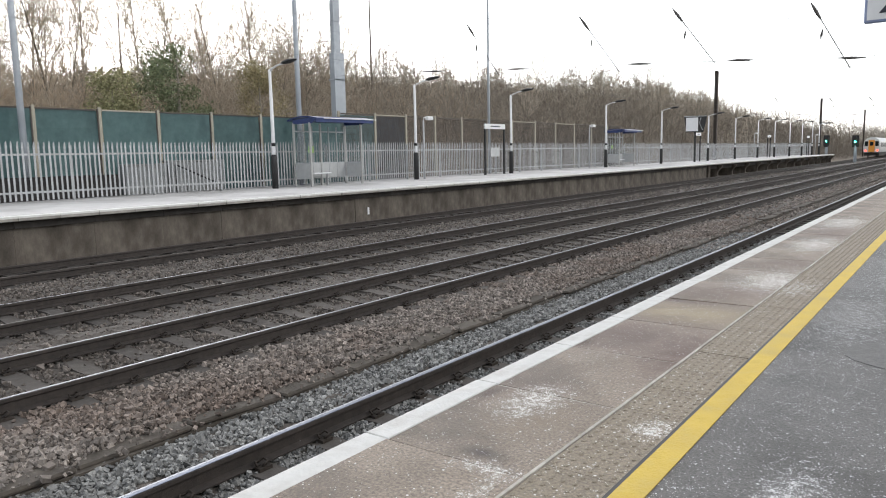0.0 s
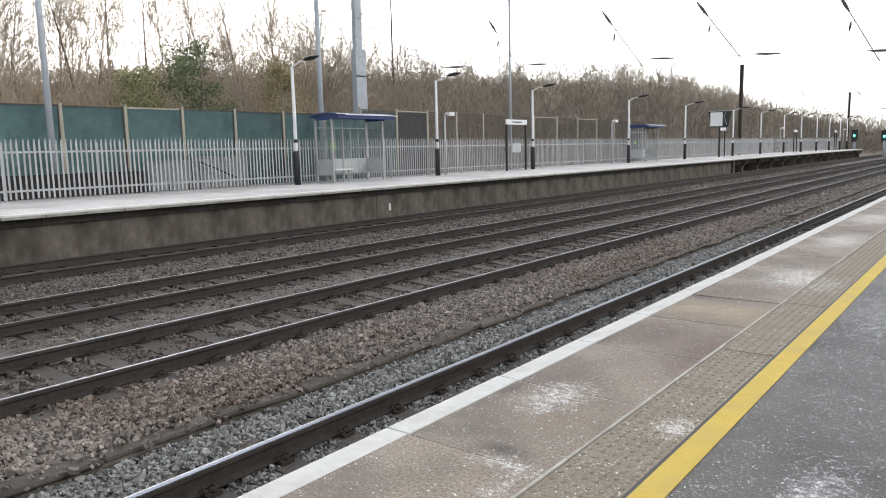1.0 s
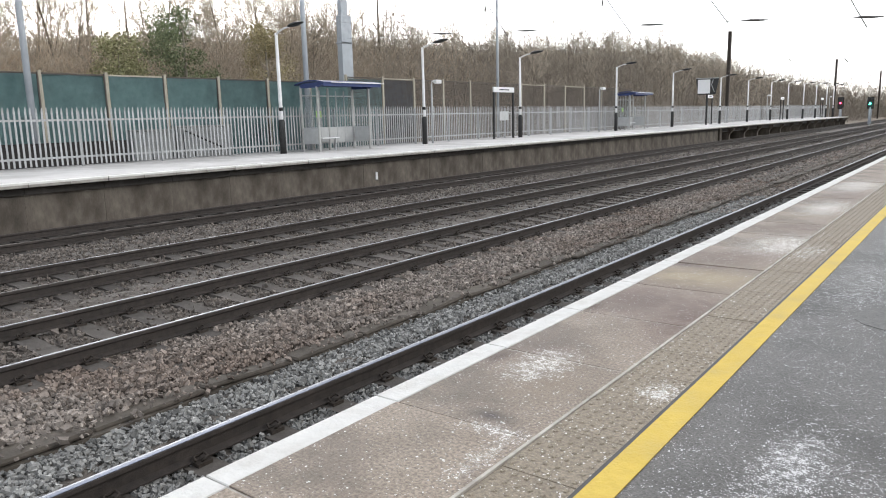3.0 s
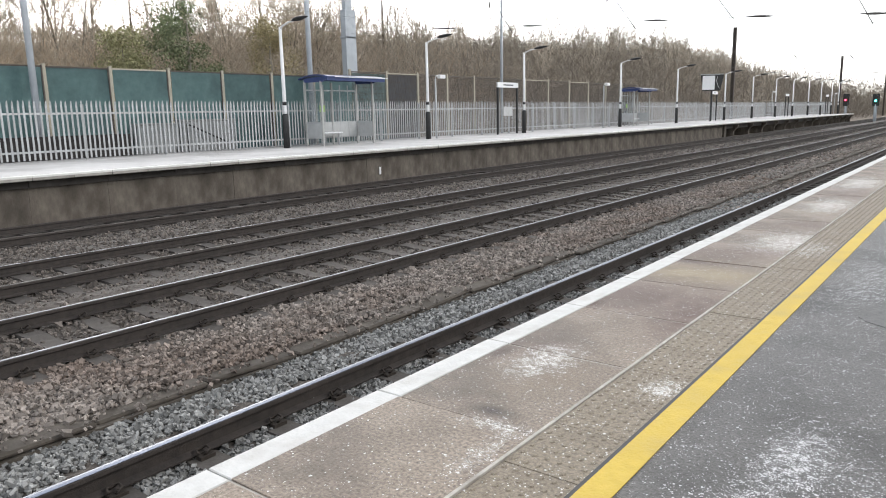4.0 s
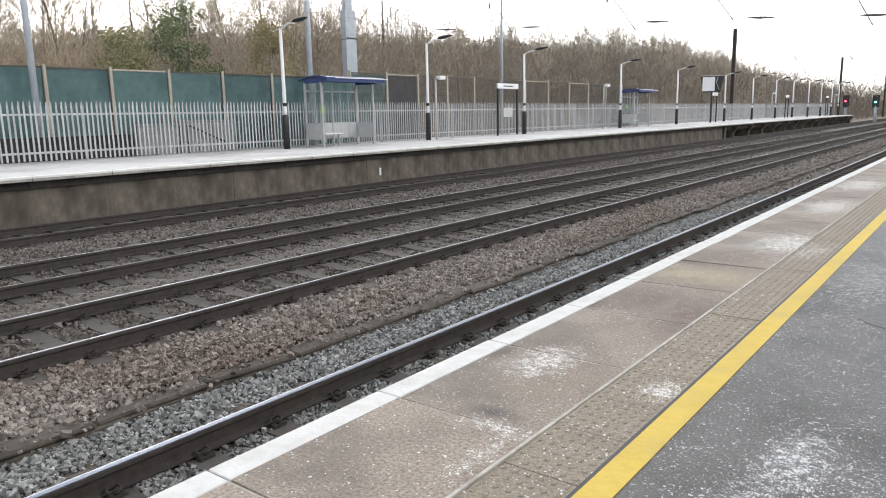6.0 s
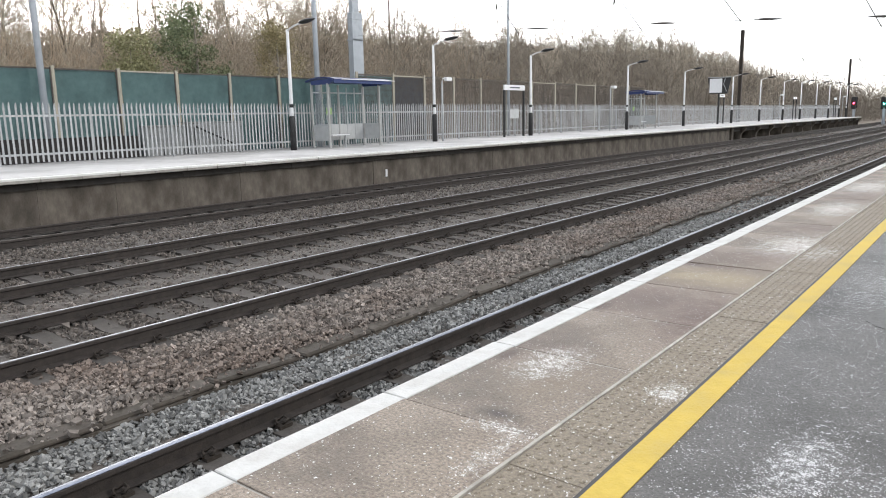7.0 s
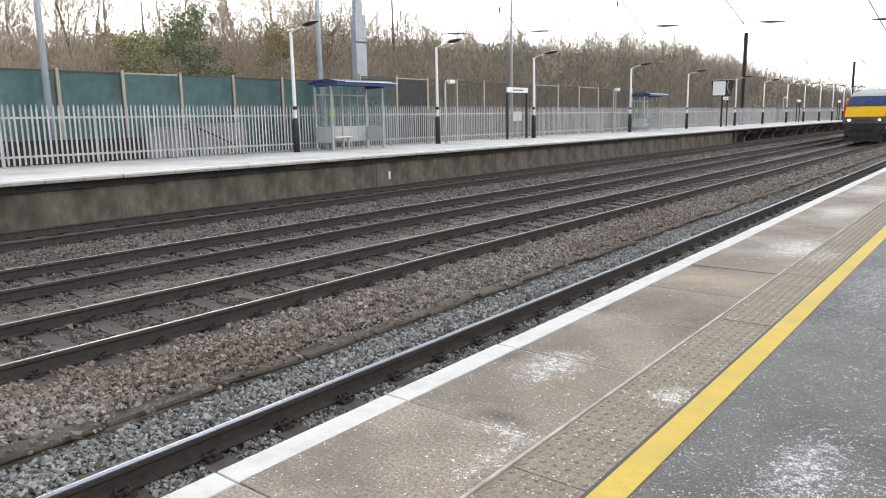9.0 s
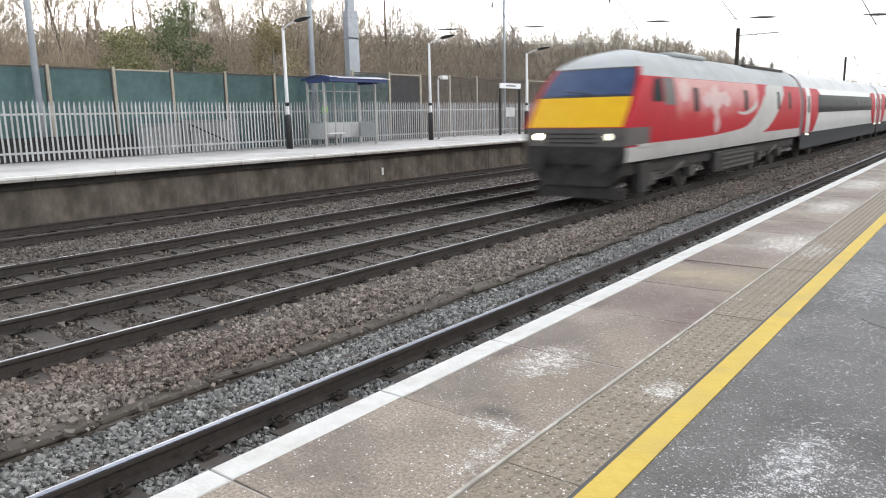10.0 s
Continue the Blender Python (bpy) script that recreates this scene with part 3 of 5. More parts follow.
def far_platform():
    p = empty("platform_far")
    tagged(p, "opposite platform with white edge and stained concrete wall", "platform", kind="structure")
    part("paving", boxed(-24.0, FAR_EDGE - 0.45, Y0, FAR_END, FARPLAT - 0.12, FARPLAT), M_FARTOP, p, "pale grey tarmac paving")
    part("wall_core", boxed(-24.0, FAR_EDGE - 0.46, Y0, WALL_END, -0.4, FARPLAT - 0.125), M_WALL, p)
    bm = bmesh.new()
    box(bm, -0.12, 0.0, 0.002, 1.858, -0.4, 0.70, 0.004)
    panel = mesh_of("wall_panel", bm, M_WALL)
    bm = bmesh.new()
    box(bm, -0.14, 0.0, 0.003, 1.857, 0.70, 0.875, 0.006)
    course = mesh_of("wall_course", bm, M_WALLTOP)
    y = Y0
    while y < WALL_END - 1.8:
        piece("wall_panel", panel, p, pose(FAR_EDGE - 0.3 + random.uniform(-0.01, 0.01), y, 0, 0, 0, random.uniform(-0.15, 0.15)))
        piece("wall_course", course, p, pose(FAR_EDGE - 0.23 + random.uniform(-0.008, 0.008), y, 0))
        y += 1.86
    bm = bmesh.new()
    box(bm, -0.46, 0.0, 0.004, 0.926, -0.11, 0, 0.012)
    cope = mesh_of("coping_slab", bm, M_COPING)
    bm = bmesh.new()
    box(bm, -0.3, 0.004, 0.002, 0.928, -0.05, 0.004, 0.006)
    paint = mesh_of("white_edge", bm, M_WHITEFAR)
    y = Y0
    while y < FAR_END - 0.9:
        dx = random.uniform(-0.012, 0.012)
        piece("coping_slab", cope, p, pose(FAR_EDGE + dx, y, FARPLAT - 0.002))
        piece("white_edge", paint, p, pose(FAR_EDGE + dx, y, FARPLAT + random.uniform(-0.003, 0.003)), "white painted edge")
        y += 0.93
    # open trestle section at the far end
    part("end_pier", boxed(-24, FAR_EDGE - 0.3, WALL_END - 0.5, WALL_END, -0.4, FARPLAT - 0.13), M_WALL, p)
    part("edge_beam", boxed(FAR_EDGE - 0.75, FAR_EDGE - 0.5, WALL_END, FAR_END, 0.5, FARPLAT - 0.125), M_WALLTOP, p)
    y = WALL_END + 2.5
    while y < FAR_END:
        part("trestle", boxed(-23.5, FAR_EDGE - 0.45, y, y + 0.3, -0.3, 0.5), M_WALL, p)
        bm = bmesh.new()
        extrude_profile(bm, [(FAR_EDGE - 0.45, 0.25), (FAR_EDGE - 0.08, 0.68), (FAR_EDGE - 0.08, 0.79), (FAR_EDGE - 0.5, 0.79), (FAR_EDGE - 0.5, 0.25)], y, y + 0.3)
        part("bracket", bm, M_WALL, p)
        y += 4.6
    return p


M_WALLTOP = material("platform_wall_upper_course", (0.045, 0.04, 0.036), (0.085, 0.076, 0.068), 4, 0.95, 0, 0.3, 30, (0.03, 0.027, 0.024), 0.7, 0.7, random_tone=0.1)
far_platform()


def marker_post():
    p = part("line_marker", boxed(-0.015, 0.015, -0.05, 0.05, 0.0, 0.26, 0.006), M_SIGNWHITE)
    p.matrix_basis = pose(FAR_EDGE - 0.27, 19.0, 0.1)
    tagged(p, "small white marker plate on the platform wall", "marker")


marker_post()


# ---- palisade fence ----
def pale_mesh():
    bm = bmesh.new()
    w, d = 0.03, 0.012
    prof = [(-w, 0.0), (-0.012, d), (0.012, d), (w, 0.0)]
    rows = [[bm.verts.new((d2, y, z)) for y, d2 in prof] for z in (0.06, 1.68)]
    tip = [bm.verts.new((d2 * 0.6 + 0.01, y * s, z)) for (y, d2), s, z in zip(prof, (0.75, 0.5, 0.5, 0.75), (1.74, 1.8, 1.8, 1.74))]
    rows.append(tip)
    for a, b in zip(rows, rows[1:]):
        for k in range(3):
            bm.faces.new((a[k], a[k + 1], b[k + 1], b[k]))
            bm.faces.new([bm.verts.new(v.co - Vector((0.004, 0, 0))) for v in (b[k], b[k + 1], a[k + 1], a[k])])
    return mesh_of("pale", bm, M_GALV)


def palisade():
    pale = pale_mesh()
    post = mesh_of("post", boxed(-0.16, -0.06, -0.03, 0.03, 0, 1.7, 0.006), M_GALV)
    y = 3.0
    bay = 2.75
    while y < 120.3:
        f = empty("palisade_fence_panel", pose(taper(FENCE_X, y), y, FARPLAT, 0, 0, -5.1 if y > 91 else 0))
        tagged(f, "galvanised steel palisade fence panel with pointed pales", "fence", "fence panels along the far platform")
        piece("post", post, f)
        for z in (0.3, 1.42):
            part("rail", boxed(-0.055, -0.006, 0.02, bay + 0.02, z - 0.03, z + 0.03), M_GALV, f)
        for k in range(18):
            piece("pale", pale, f, pose(random.uniform(0, 0.004), 0.09 + k * 0.1525, random.uniform(-0.012, 0.012), random.uniform(-0.6, 0.6)))
        y += bay


palisade()


# ---- lamps ----
LAMP_X = -21.75


def lamp_column():
    l = empty("platform_lamp")
    tagged(l, "white tapered platform lamp column with dark sleeve and arm", "street lamp", "platform lamps")
    part("column", tubed([(0, 0, 0.02), (0, 0, 2.0), (0, 0, 4.5)], [0.075, 0.07, 0.055], 10), M_LAMPWHITE, l)
    part("sleeve", tubed([(0, 0, 0.0), (0, 0, 1.22), (0, 0, 1.3)], [0.125, 0.12, 0.09], 12), M_BLACK, l, "black sleeve at the foot")
    part("collar", tubed([(0, 0, 1.62), (0, 0, 1.75)], [0.082, 0.082], 10), M_BLACK, l)
    part("arm", tubed([(0, 0, 4.42), (0.12, 0, 4.52), (0.45, 0, 4.62), (0.95, 0, 4.68)], [0.04, 0.035, 0.03, 0.03], 8), M_LAMPWHITE, l)
    bm = bmesh.new()
    secs = [(0.68, 0.05, 0.03), (0.85, 0.12, 0.07), (1.1, 0.15, 0.085), (1.35, 0.12, 0.05), (1.5, 0.05, 0.02)]
    rings = [[bm.verts.new((x, w * math.cos(a), 4.68 + 0.09 * (x - 0.7) + h * math.sin(a))) for a in (2 * math.pi * k / 10 for k in range(10))] for x, w, h in secs]
    for a, b in zip(rings, rings[1:]):
        for k in range(10):
            bm.faces.new((a[k], a[(k + 1) % 10], b[(k + 1) % 10], b[k]))
    bm.faces.new(rings[0][::-1])
    bm.faces.new(rings[-1])
    part("lantern", bm, M_BLACK, l, "flat dark lantern head")
    return l


lamp = lamp_column()
lamp.matrix_basis = pose(LAMP_X, 18.6, FARPLAT)
for y in (27.4, 36.3, 49.7, 61.3, 74.8, 85.0, 94.5, 100.9, 107.3, 113.0, 118.2, 121.8):
    copy_thing(lamp, pose(taper(LAMP_X, y), y, FARPLAT))


# ---- shelter ----
def shelter():
    s = empty("platform_shelter")
    tagged(s, "small grey waiting shelter with blue curved roof and glazed sides", "shelter", "platform shelters")
    D, L, H = 0.95, 2.95, 2.45        # x from 0 (front) to -D, y from 0 to L
    for x in (0, -D):
        for y in (0, L * 0.5, L) if x else (0, L):
            part("post", boxed(x - 0.04, x + 0.04, y - 0.04, y + 0.04, 0, H + 0.1, 0.005), M_POSTGREY, s)
    for x, n in ((-D, 6),):
        for k in range(n):
            y0, y1 = 0.06 + k * (L - 0.12) / n, 0.06 + (k + 1) * (L - 0.12) / n
            part("pane", boxed(x - 0.006, x + 0.006, y0 + 0.02, y1 - 0.02, 0.95, 2.2), M_SHELTERGLASS, s).visible_shadow = False
            part("mullion", boxed(x - 0.02, x + 0.02, y1 - 0.015, y1 + 0.015, 0.1, H), M_GALV, s)
            part("lower_panel", boxed(x - 0.012, x + 0.012, y0 + 0.02, y1 - 0.02, 0.3, 0.92), M_PANEL, s, "pale grey lower panel")
    for y in (0, L):
        part("side_pane", boxed(-D + 0.06, -0.06, y - 0.006, y + 0.006, 0.95, 2.2), M_SHELTERGLASS, s).visible_shadow = False
        part("side_panel", boxed(-D + 0.06, -0.06, y - 0.01, y + 0.01, 0.3, 0.9), M_PANEL, s)
        part("side_rail", boxed(-D, 0, y - 0.02, y + 0.02, 0.9, 0.95), M_GALV, s)
    part("back_rail", boxed(-D - 0.02, -D + 0.02, 0, L, 0.92, 0.95), M_GALV, s)
    part("top_rail", boxed(-D - 0.02, -D + 0.02, 0, L, 2.2, 2.25), M_GALV, s)
    bm = bmesh.new()
    n = 8
    prof = [(-D - 0.25 + (D + 0.75) * k / n, H + 0.12 + 0.22 * math.sin(math.pi * (0.15 + 0.7 * k / n)) + 0.04 * k / n) for k in range(n + 1)]
    prof = prof + [(x, z - 0.05) for x, z in prof[::-1]]
    extrude_profile(bm, prof, -0.1, L + 0.3)
    part("roof", bm, M_BLUE, s, "blue curved sheet roof")
    for y in (0, L):
        bm = bmesh.new()
        extrude_profile(bm, [(-D, H + 0.06), (0.1, H + 0.06), (0.42, H + 0.2), (0.2, H + 0.27), (-D, H + 0.22)], y - 0.03, y + 0.03)
        part("gable", bm, M_BLUE, s)
    part("gutter", boxed(0.44, 0.52, 0.3, L + 0.45, H + 0.235, H + 0.265), M_SIGNWHITE, s, "pale front gutter")
    part("fascia", boxed(0.43, 0.47, -0.1, L + 0.3, H + 0.1, H + 0.232, 0.004), M_BLUE, s)
    part("seat", boxed(-D + 0.15, -D + 0.5, 0.5, 1.6, 0.46, 0.5, 0.01), M_GALV, s, "perch seat")
    for y in (0.65, 1.45):
        part("seat_leg", boxed(-D + 0.3, -D + 0.34, y - 0.02, y + 0.02, 0, 0.46), M_GALV, s)
    part("front_bench", boxed(-0.28, 0.02, 0.15, 1.1, 0.5, 0.54, 0.01), M_SIGNWHITE, s, "white perch bench")
    part("bench_leg", boxed(-0.16, -0.12, 1.0, 1.04, 0, 0.5), M_GALV, s)
    part("notice", boxed(-D + 0.012, -D + 0.02, 0.75, 1.05, 1.35, 1.62), M_NOTICE, s, "small green notice")
    return s


M_NOTICE = material("green_notice", (0.25, 0.5, 0.12), (0.45, 0.6, 0.2), 12, 0.6, 0, 0)
sh = shelter()
sh.matrix_basis = pose(-21.35, 20.15, FARPLAT)
copy_thing(sh, pose(-21.35, 51.2, FARPLAT))


# ---- screen behind the fence ----
def green_screen():
    ys = [8.6, 10.87, 13.03, 15.21, 17.5, 19.9, 22.23, 24.7]
    for a, b in zip(ys, ys[1:]):
        s = empty("windbreak_panel", pose(-24.0, a, 0.2))
        tagged(s, "green mesh windbreak panel on timber posts behind fence", "screen fence", "green windbreak panels")
        part("post", boxed(-0.05, 0.05, -0.05, 0.05, 0, 3.78, 0.008), M_TIMBER, s)
        # Dark strip that gives the pale post a darker side.
        part("batten", boxed(0.0, 0.045, -0.095, -0.055, 0, 3.74, 0.005), M_MESHGREY, s, "dark strip along one side of the post")
        bm = bmesh.new()
        n = 10
        grid = [[bm.verts.new((0.03 * math.sin(7 * k / n + a) + 0.02 * math.sin(j * 2.0 + a), 0.08 + (b - a - 0.16) * k / n, 0.1 + 3.56 * j / 6)) for k in range(n + 1)] for j in range(7)]
        for r0, r1 in zip(grid, grid[1:]):
            for k in range(n):
                bm.faces.new((r0[k], r0[k + 1], r1[k + 1], r1[k]))
        bmesh.ops.solidify(bm, geom=bm.faces[:], thickness=0.012)
        part("mesh_sheet", bm, M_GREEN, s)
        part("top_rail", boxed(-0.03, 0.03, 0.07, b - a - 0.1, 3.66, 3.71), M_TIMBER if int(a) == 13 else M_MESHGREY, s)
    ys = [24.7, 27.25, 29.67, 32.21, 34.8, 37.6, 40.5, 43.5, 46.5, 49.5, 52.5, 55.5, 58.5]
    for a, b in zip(ys, ys[1:]):
        s = empty("mesh_fence_panel", pose(-24.2, a, 0.2))
        tagged(s, "tall brown wire mesh fence panel on timber posts", "mesh fence", "brown mesh fence panels")
        part("post", boxed(-0.05, 0.05, -0.06, 0.06, 0, 4.1, 0.008), M_TIMBER, s)
        part("top_rail", boxed(-0.025, 0.025, 0.06, b - a - 0.06, 3.96, 4.01), M_TIMBER if int(a) in (27, 40, 46) else M_MESHGREY, s)
        bm = bmesh.new()
        k = 0.12
        while k < b - a - 0.06:
            box(bm, -0.004, 0.004, k - 0.008, k + 0.008, 0.1, 3.95)
            k += 0.06
        for j in range(14):
            box(bm, -0.012, -0.004, 0.06, b - a - 0.06, 0.2 + j * 0.28, 0.212 + j * 0.28)
        part("wire_mesh", bm, M_MESHGREY, s)
        if int(a) in (24, 27):
            part("sheet", boxed(-0.035, -0.02, 0.08, b - a - 0.08, 0.1, 3.93), M_GREEN if int(a) == 24 else M_BLUESHEET, s, "weathered sheet tied to the mesh")


green_screen()


def lineside_cabinet(y0, y1, h, label):
    c = empty("lineside_cabinet", pose(-23.3, y0, 0.0))
    tagged(c, label, "cabinet", "cabinets behind the fence")
    part("body", boxed(-0.4, 0.0, 0, y1 - y0, 0.0, h, 0.02), M_CABINET, c)
    part("lid", boxed(-0.43, 0.03, -0.03, y1 - y0 + 0.03, h, h + 0.05, 0.01), M_CABINET, c)
    n = max(2, int((y1 - y0) / 0.75))
    for k in range(n):
        d = part("door", boxed(0.002, 0.014, k * (y1 - y0) / n + 0.03, (k + 1) * (y1 - y0) / n - 0.03, 0.12, h - 0.06, 0.004), M_CABINET, c)
        part("handle", boxed(0.015, 0.04, (k + 0.8) * (y1 - y0) / n, (k + 0.84) * (y1 - y0) / n, h * 0.5, h * 0.62), M_BLACK, d)


lineside_cabinet(13.4, 15.0, 2.0, "pale grey steel lineside cabinet behind the fence")
lineside_cabinet(15.1, 17.4, 2.1, "pale grey steel lineside cabinet behind the fence")


def low_wall():
    w = part("low_wall", boxed(-23.6, -23.35, 2.0, 13.2, -0.2, 1.72, 0.02), M_DARKBOARD)
    tagged(w, "low dark boarded wall behind the palisade fence", "wall", kind="structure")


M_DARKBOARD = material("dark_boards", (0.022, 0.02, 0.02), (0.05, 0.046, 0.044), 4, 0.85, 0, 0.2, 40, stretch=(1, 3, 0.3))
low_wall()


def stair_rail():
    r = empty("hand_rail", pose(-23.2, 15.2, 0.9))
    tagged(r, "dark sloping handrail before the grey cabinets", "handrail")
    part("rail", tubed([(0.1, 0.0, 1.1), (0.1, 1.9, 0.3)], 0.03, 6), M_BLACK, r)
    part("post", tubed([(0.1, 0.0, -0.05), (0.1, 0.0, 1.1)], 0.025, 6), M_BLACK, r)
    part("post", tubed([(0.1, 1.9, -0.05), (0.1, 1.9, 0.3)], 0.025, 6), M_BLACK, r)


stair_rail()


# ---- masts and overhead line ----
def big_mast():
    m = empty("overhead_line_mast", pose(-24.6, 25.1, 0))
    tagged(m, "tall grey tapered steel mast of the overhead line", "mast")
    part("shaft", boxed(-0.16, 0.16, -0.3, 0.3, 0, 7.0, 0.02), M_MAST, m)
    part("upper_shaft", boxed(-0.12, 0.12, -0.22, 0.22, 5.8, 14, 0.02), M_MAST, m)
    part("collar", boxed(-0.2, 0.2, -0.34, 0.34, 5.72, 5.8, 0.01), M_MAST, m)
    part("flange", boxed(0.16, 0.2, -0.34, 0.34, 0, 7, 0.005), M_MAST, m)


big_mast()


def pole(name, x, y, z1, r, mat, label, z0=0.0):
    p = part(name, tubed([(0, 0, z0), (0, 0, z1)], [r, r * 0.75], 10), mat)
    p.matrix_basis = pose(x, y, 0)
    return tagged(p, label, "pole")


def radio_mast():
    m = empty("radio_mast", pose(-50, 56, wood_ground(-50, 56)))
    tagged(m, "thin dark radio mast rising out of the wood", "mast")
    part("pole", tubed([(0, 0, -0.2), (0, 0, 14.5)], [0.12, 0.06], 6), M_MASTBROWN, m)
    for z in (11.6, 13.2):
        part("aerial", boxed(-0.35, 0.35, -0.1, 0.1, z, z + 0.35, 0.03), M_MASTBROWN, m)


radio_mast()
pole("slim_pole", -23.5, 10.3, 12, 0.11, M_MAST, "slim pale grey steel pole behind the fence")
pole("slim_pole", -23.5, 21.6, 12, 0.12, M_MAST, "slim pale grey steel pole behind the shelter")
pole("slim_pole", -23.2, 36.2, 12, 0.085, M_MAST, "slim grey steel pole behind the fence")
def h_mast(x, y, z1, w, label):
    m = empty("overhead_line_mast", pose(x, y, 0))
    tagged(m, label, "mast")
    for dx in (-w / 2, w / 2):
        part("flange", boxed(dx - 0.02, dx + 0.02, -w / 2, w / 2, 0, z1), M_MASTBROWN, m)
    part("web", boxed(-w / 2 + 0.02, w / 2 - 0.02, -0.015, 0.015, 0, z1), M_MASTBROWN, m)
    return m


h_mast(-22.9, 81.2, 10.5, 0.3, "dark brown steel mast beside the far platform")
h_mast(-19.4, 124.5, 9.5, 0.26, "dark brown steel mast past the platform end")
h_mast(-18.6, 171.0, 9.5, 0.26, "dark brown steel mast far along the line")


# ---- overhead line across the tracks ----
M_WIRE = material("overhead_wire", (0.2, 0.2, 0.2), (0.3, 0.3, 0.3), 5, 0.6, 0.3, 0)
M_ARM = material("weathered_arm_tube", (0.09, 0.085, 0.082), (0.16, 0.152, 0.147), 6, 0.7, 0.2, 0)
M_INSUL = material("dark_insulator", (0.05, 0.044, 0.041), (0.095, 0.085, 0.08), 9, 0.5, 0, 0)


def insulator(a, b, r, ribs=7):
    """A ribbed insulator between two points."""
    a, b = Vector(a), Vector(b)
    pts, rad = [], []
    for k in range(2 * ribs + 1):
        pts.append(a.lerp(b, k / (2 * ribs)))
        rad.append(r * (0.82 if k % 2 == 0 else 1.0) * (0.25 + 0.75 * math.sin(math.pi * k / (2 * ribs))))
    return tubed(pts, rad, 8)


def headspan(y, x_far, top):
    h = empty("headspan", pose(0, y, 0))
    tagged(h, "overhead wire headspan with insulators and registration arms", "overhead line", "headspans over the tracks")
    part("cross_wire", tubed([(x_far, 0, 5.95), (-18.87, 0, 5.70), (-14.7, 0, 5.45), (-9.76, 0, 5.2), (-6.3, 0, 5.02), (-3.2, 0, 4.8), (4.0, 0, 4.9)], 0.005, 5), M_WIRE, h)
    part("upper_cross_wire", tubed([(x_far, 0, top), (-14, 0, 7.6), (-6, 0, 7.5), (4.0, 0, top)], 0.004, 5), M_WIRE, h)
    for off, zi in ((18.87, 5.70), (14.74, 5.45), (9.76, 5.2), (6.33, 5.02), (3.16, 4.8)):
        part("span_insulator", insulator((-off - 0.36, -0.27, zi), (-off + 0.36, 0.27, zi), 0.042), M_INSUL, h)
    for c, zf, xt, zt in ((T4, 5.3, -17.11, 7.44), (-10.48, 4.98, -12.08, 7.11), (-7.15, 5.0, -8.62, 6.95), (-3.18, 4.5, -4.34, 6.56)):
        foot, head = Vector((c, 0, zf)), Vector((xt, 0, zt))
        arm = part("registration_arm", tubed([foot, foot.lerp(head, 0.75)], 0.016, 6), M_ARM, h)
        part("arm_insulator", insulator(foot.lerp(head, 0.72), head, 0.055), M_INSUL, arm, "ribbed dark insulator")
        part("hanging_weight", insulator(foot.lerp(head, 0.64) + Vector((-0.1, 0, -0.38)), foot.lerp(head, 0.66) + Vector((-0.03, 0, -0.12)), 0.04, 4), M_INSUL, arm)
        part("steady_arm", tubed([foot + Vector((0.05, 0, 0.05)), foot + Vector((-0.8, 0.3, 0.12)), foot + Vector((-1.3, 0.6, -0.05))], 0.007, 5), M_WIRE, arm)
    return h


headspan(25.1, -24.4, 11.5)
headspan(81.2, -22.9, 10.2)
headspan(124.5, -19.4, 9.3)


def near_mast(y):
    m = empty("overhead_line_mast", pose(4.2, y, PLAT))
    tagged(m, "grey steel mast carrying the headspan on the near platform", "mast")
    part("shaft", boxed(-0.15, 0.15, -0.2, 0.2, 0, 11, 0.02), M_MAST, m)


for yy in (25.1, 81.2, 124.5):
    near_mast(yy)


def running_wires():
    for c in (T1, T2, T3, T4):
        w = empty("contact_line", pose(c, 0, 0))
        tagged(w, "thin contact and catenary wires above the track", "overhead wire", "contact lines")
        part("contact_wire", tubed([(0, y, 5.05) for y in (-30, 25, 81, 124, 260)], 0.004, 4), M_WIRE, w)
        pts = []
        for a, b in ((-30, 25.1), (25.1, 81.2), (81.2, 124.5), (124.5, 180)):
            pts += [(0, a + (b - a) * k / 8, 6.4 - 1.0 * 4 * (k / 8) * (1 - k / 8)) for k in range(8)]
        part("catenary_wire", tubed(pts, 0.0035, 4), M_WIRE, w)


running_wires()


# ---- small platform furniture ----
def camera_post():
    p = empty("camera_post")
    tagged(p, "slim pale post with a small camera head on top", "camera post", "camera posts")
    part("post", tubed([(0, 0, 0), (0, 0, 2.85)], [0.05, 0.04], 8), M_GALV, p)
    part("bracket", tubed([(0, 0, 2.8), (0.0, 0.05, 2.98), (0.1, 0.2, 3.0)], 0.03, 6), M_LAMPWHITE, p)
    part("camera_head", boxed(0.02, 0.22, 0.1, 0.55, 2.86, 3.04, 0.03), M_LAMPWHITE, p, "white camera housing")
    return p


cp = camera_post()
cp.matrix_basis = pose(-21.8, 28.1, FARPLAT)
for y in (47.0, 93.4, 120.0):
    copy_thing(cp, pose(taper(-21.8, y), y, FARPLAT))


def name_sign(w, h, name, label):
    s = empty(name)
    tagged(s, label, "sign", "platform signs")
    for y in (0, w):
        part("post", boxed(-0.05, 0.05, y - 0.05, y + 0.05, 0, h, 0.008), M_BLACK, s)
    b = part("board", boxed(-0.03, 0.055, -0.06, w + 0.06, h - 0.02, h + 0.26, 0.01), M_SIGNWHITE, s, "white header board")
    part("lettering", boxed(0.056, 0.06, w * 0.25, w * 0.75, h + 0.09, h + 0.15), M_NAVY, b)
    return s


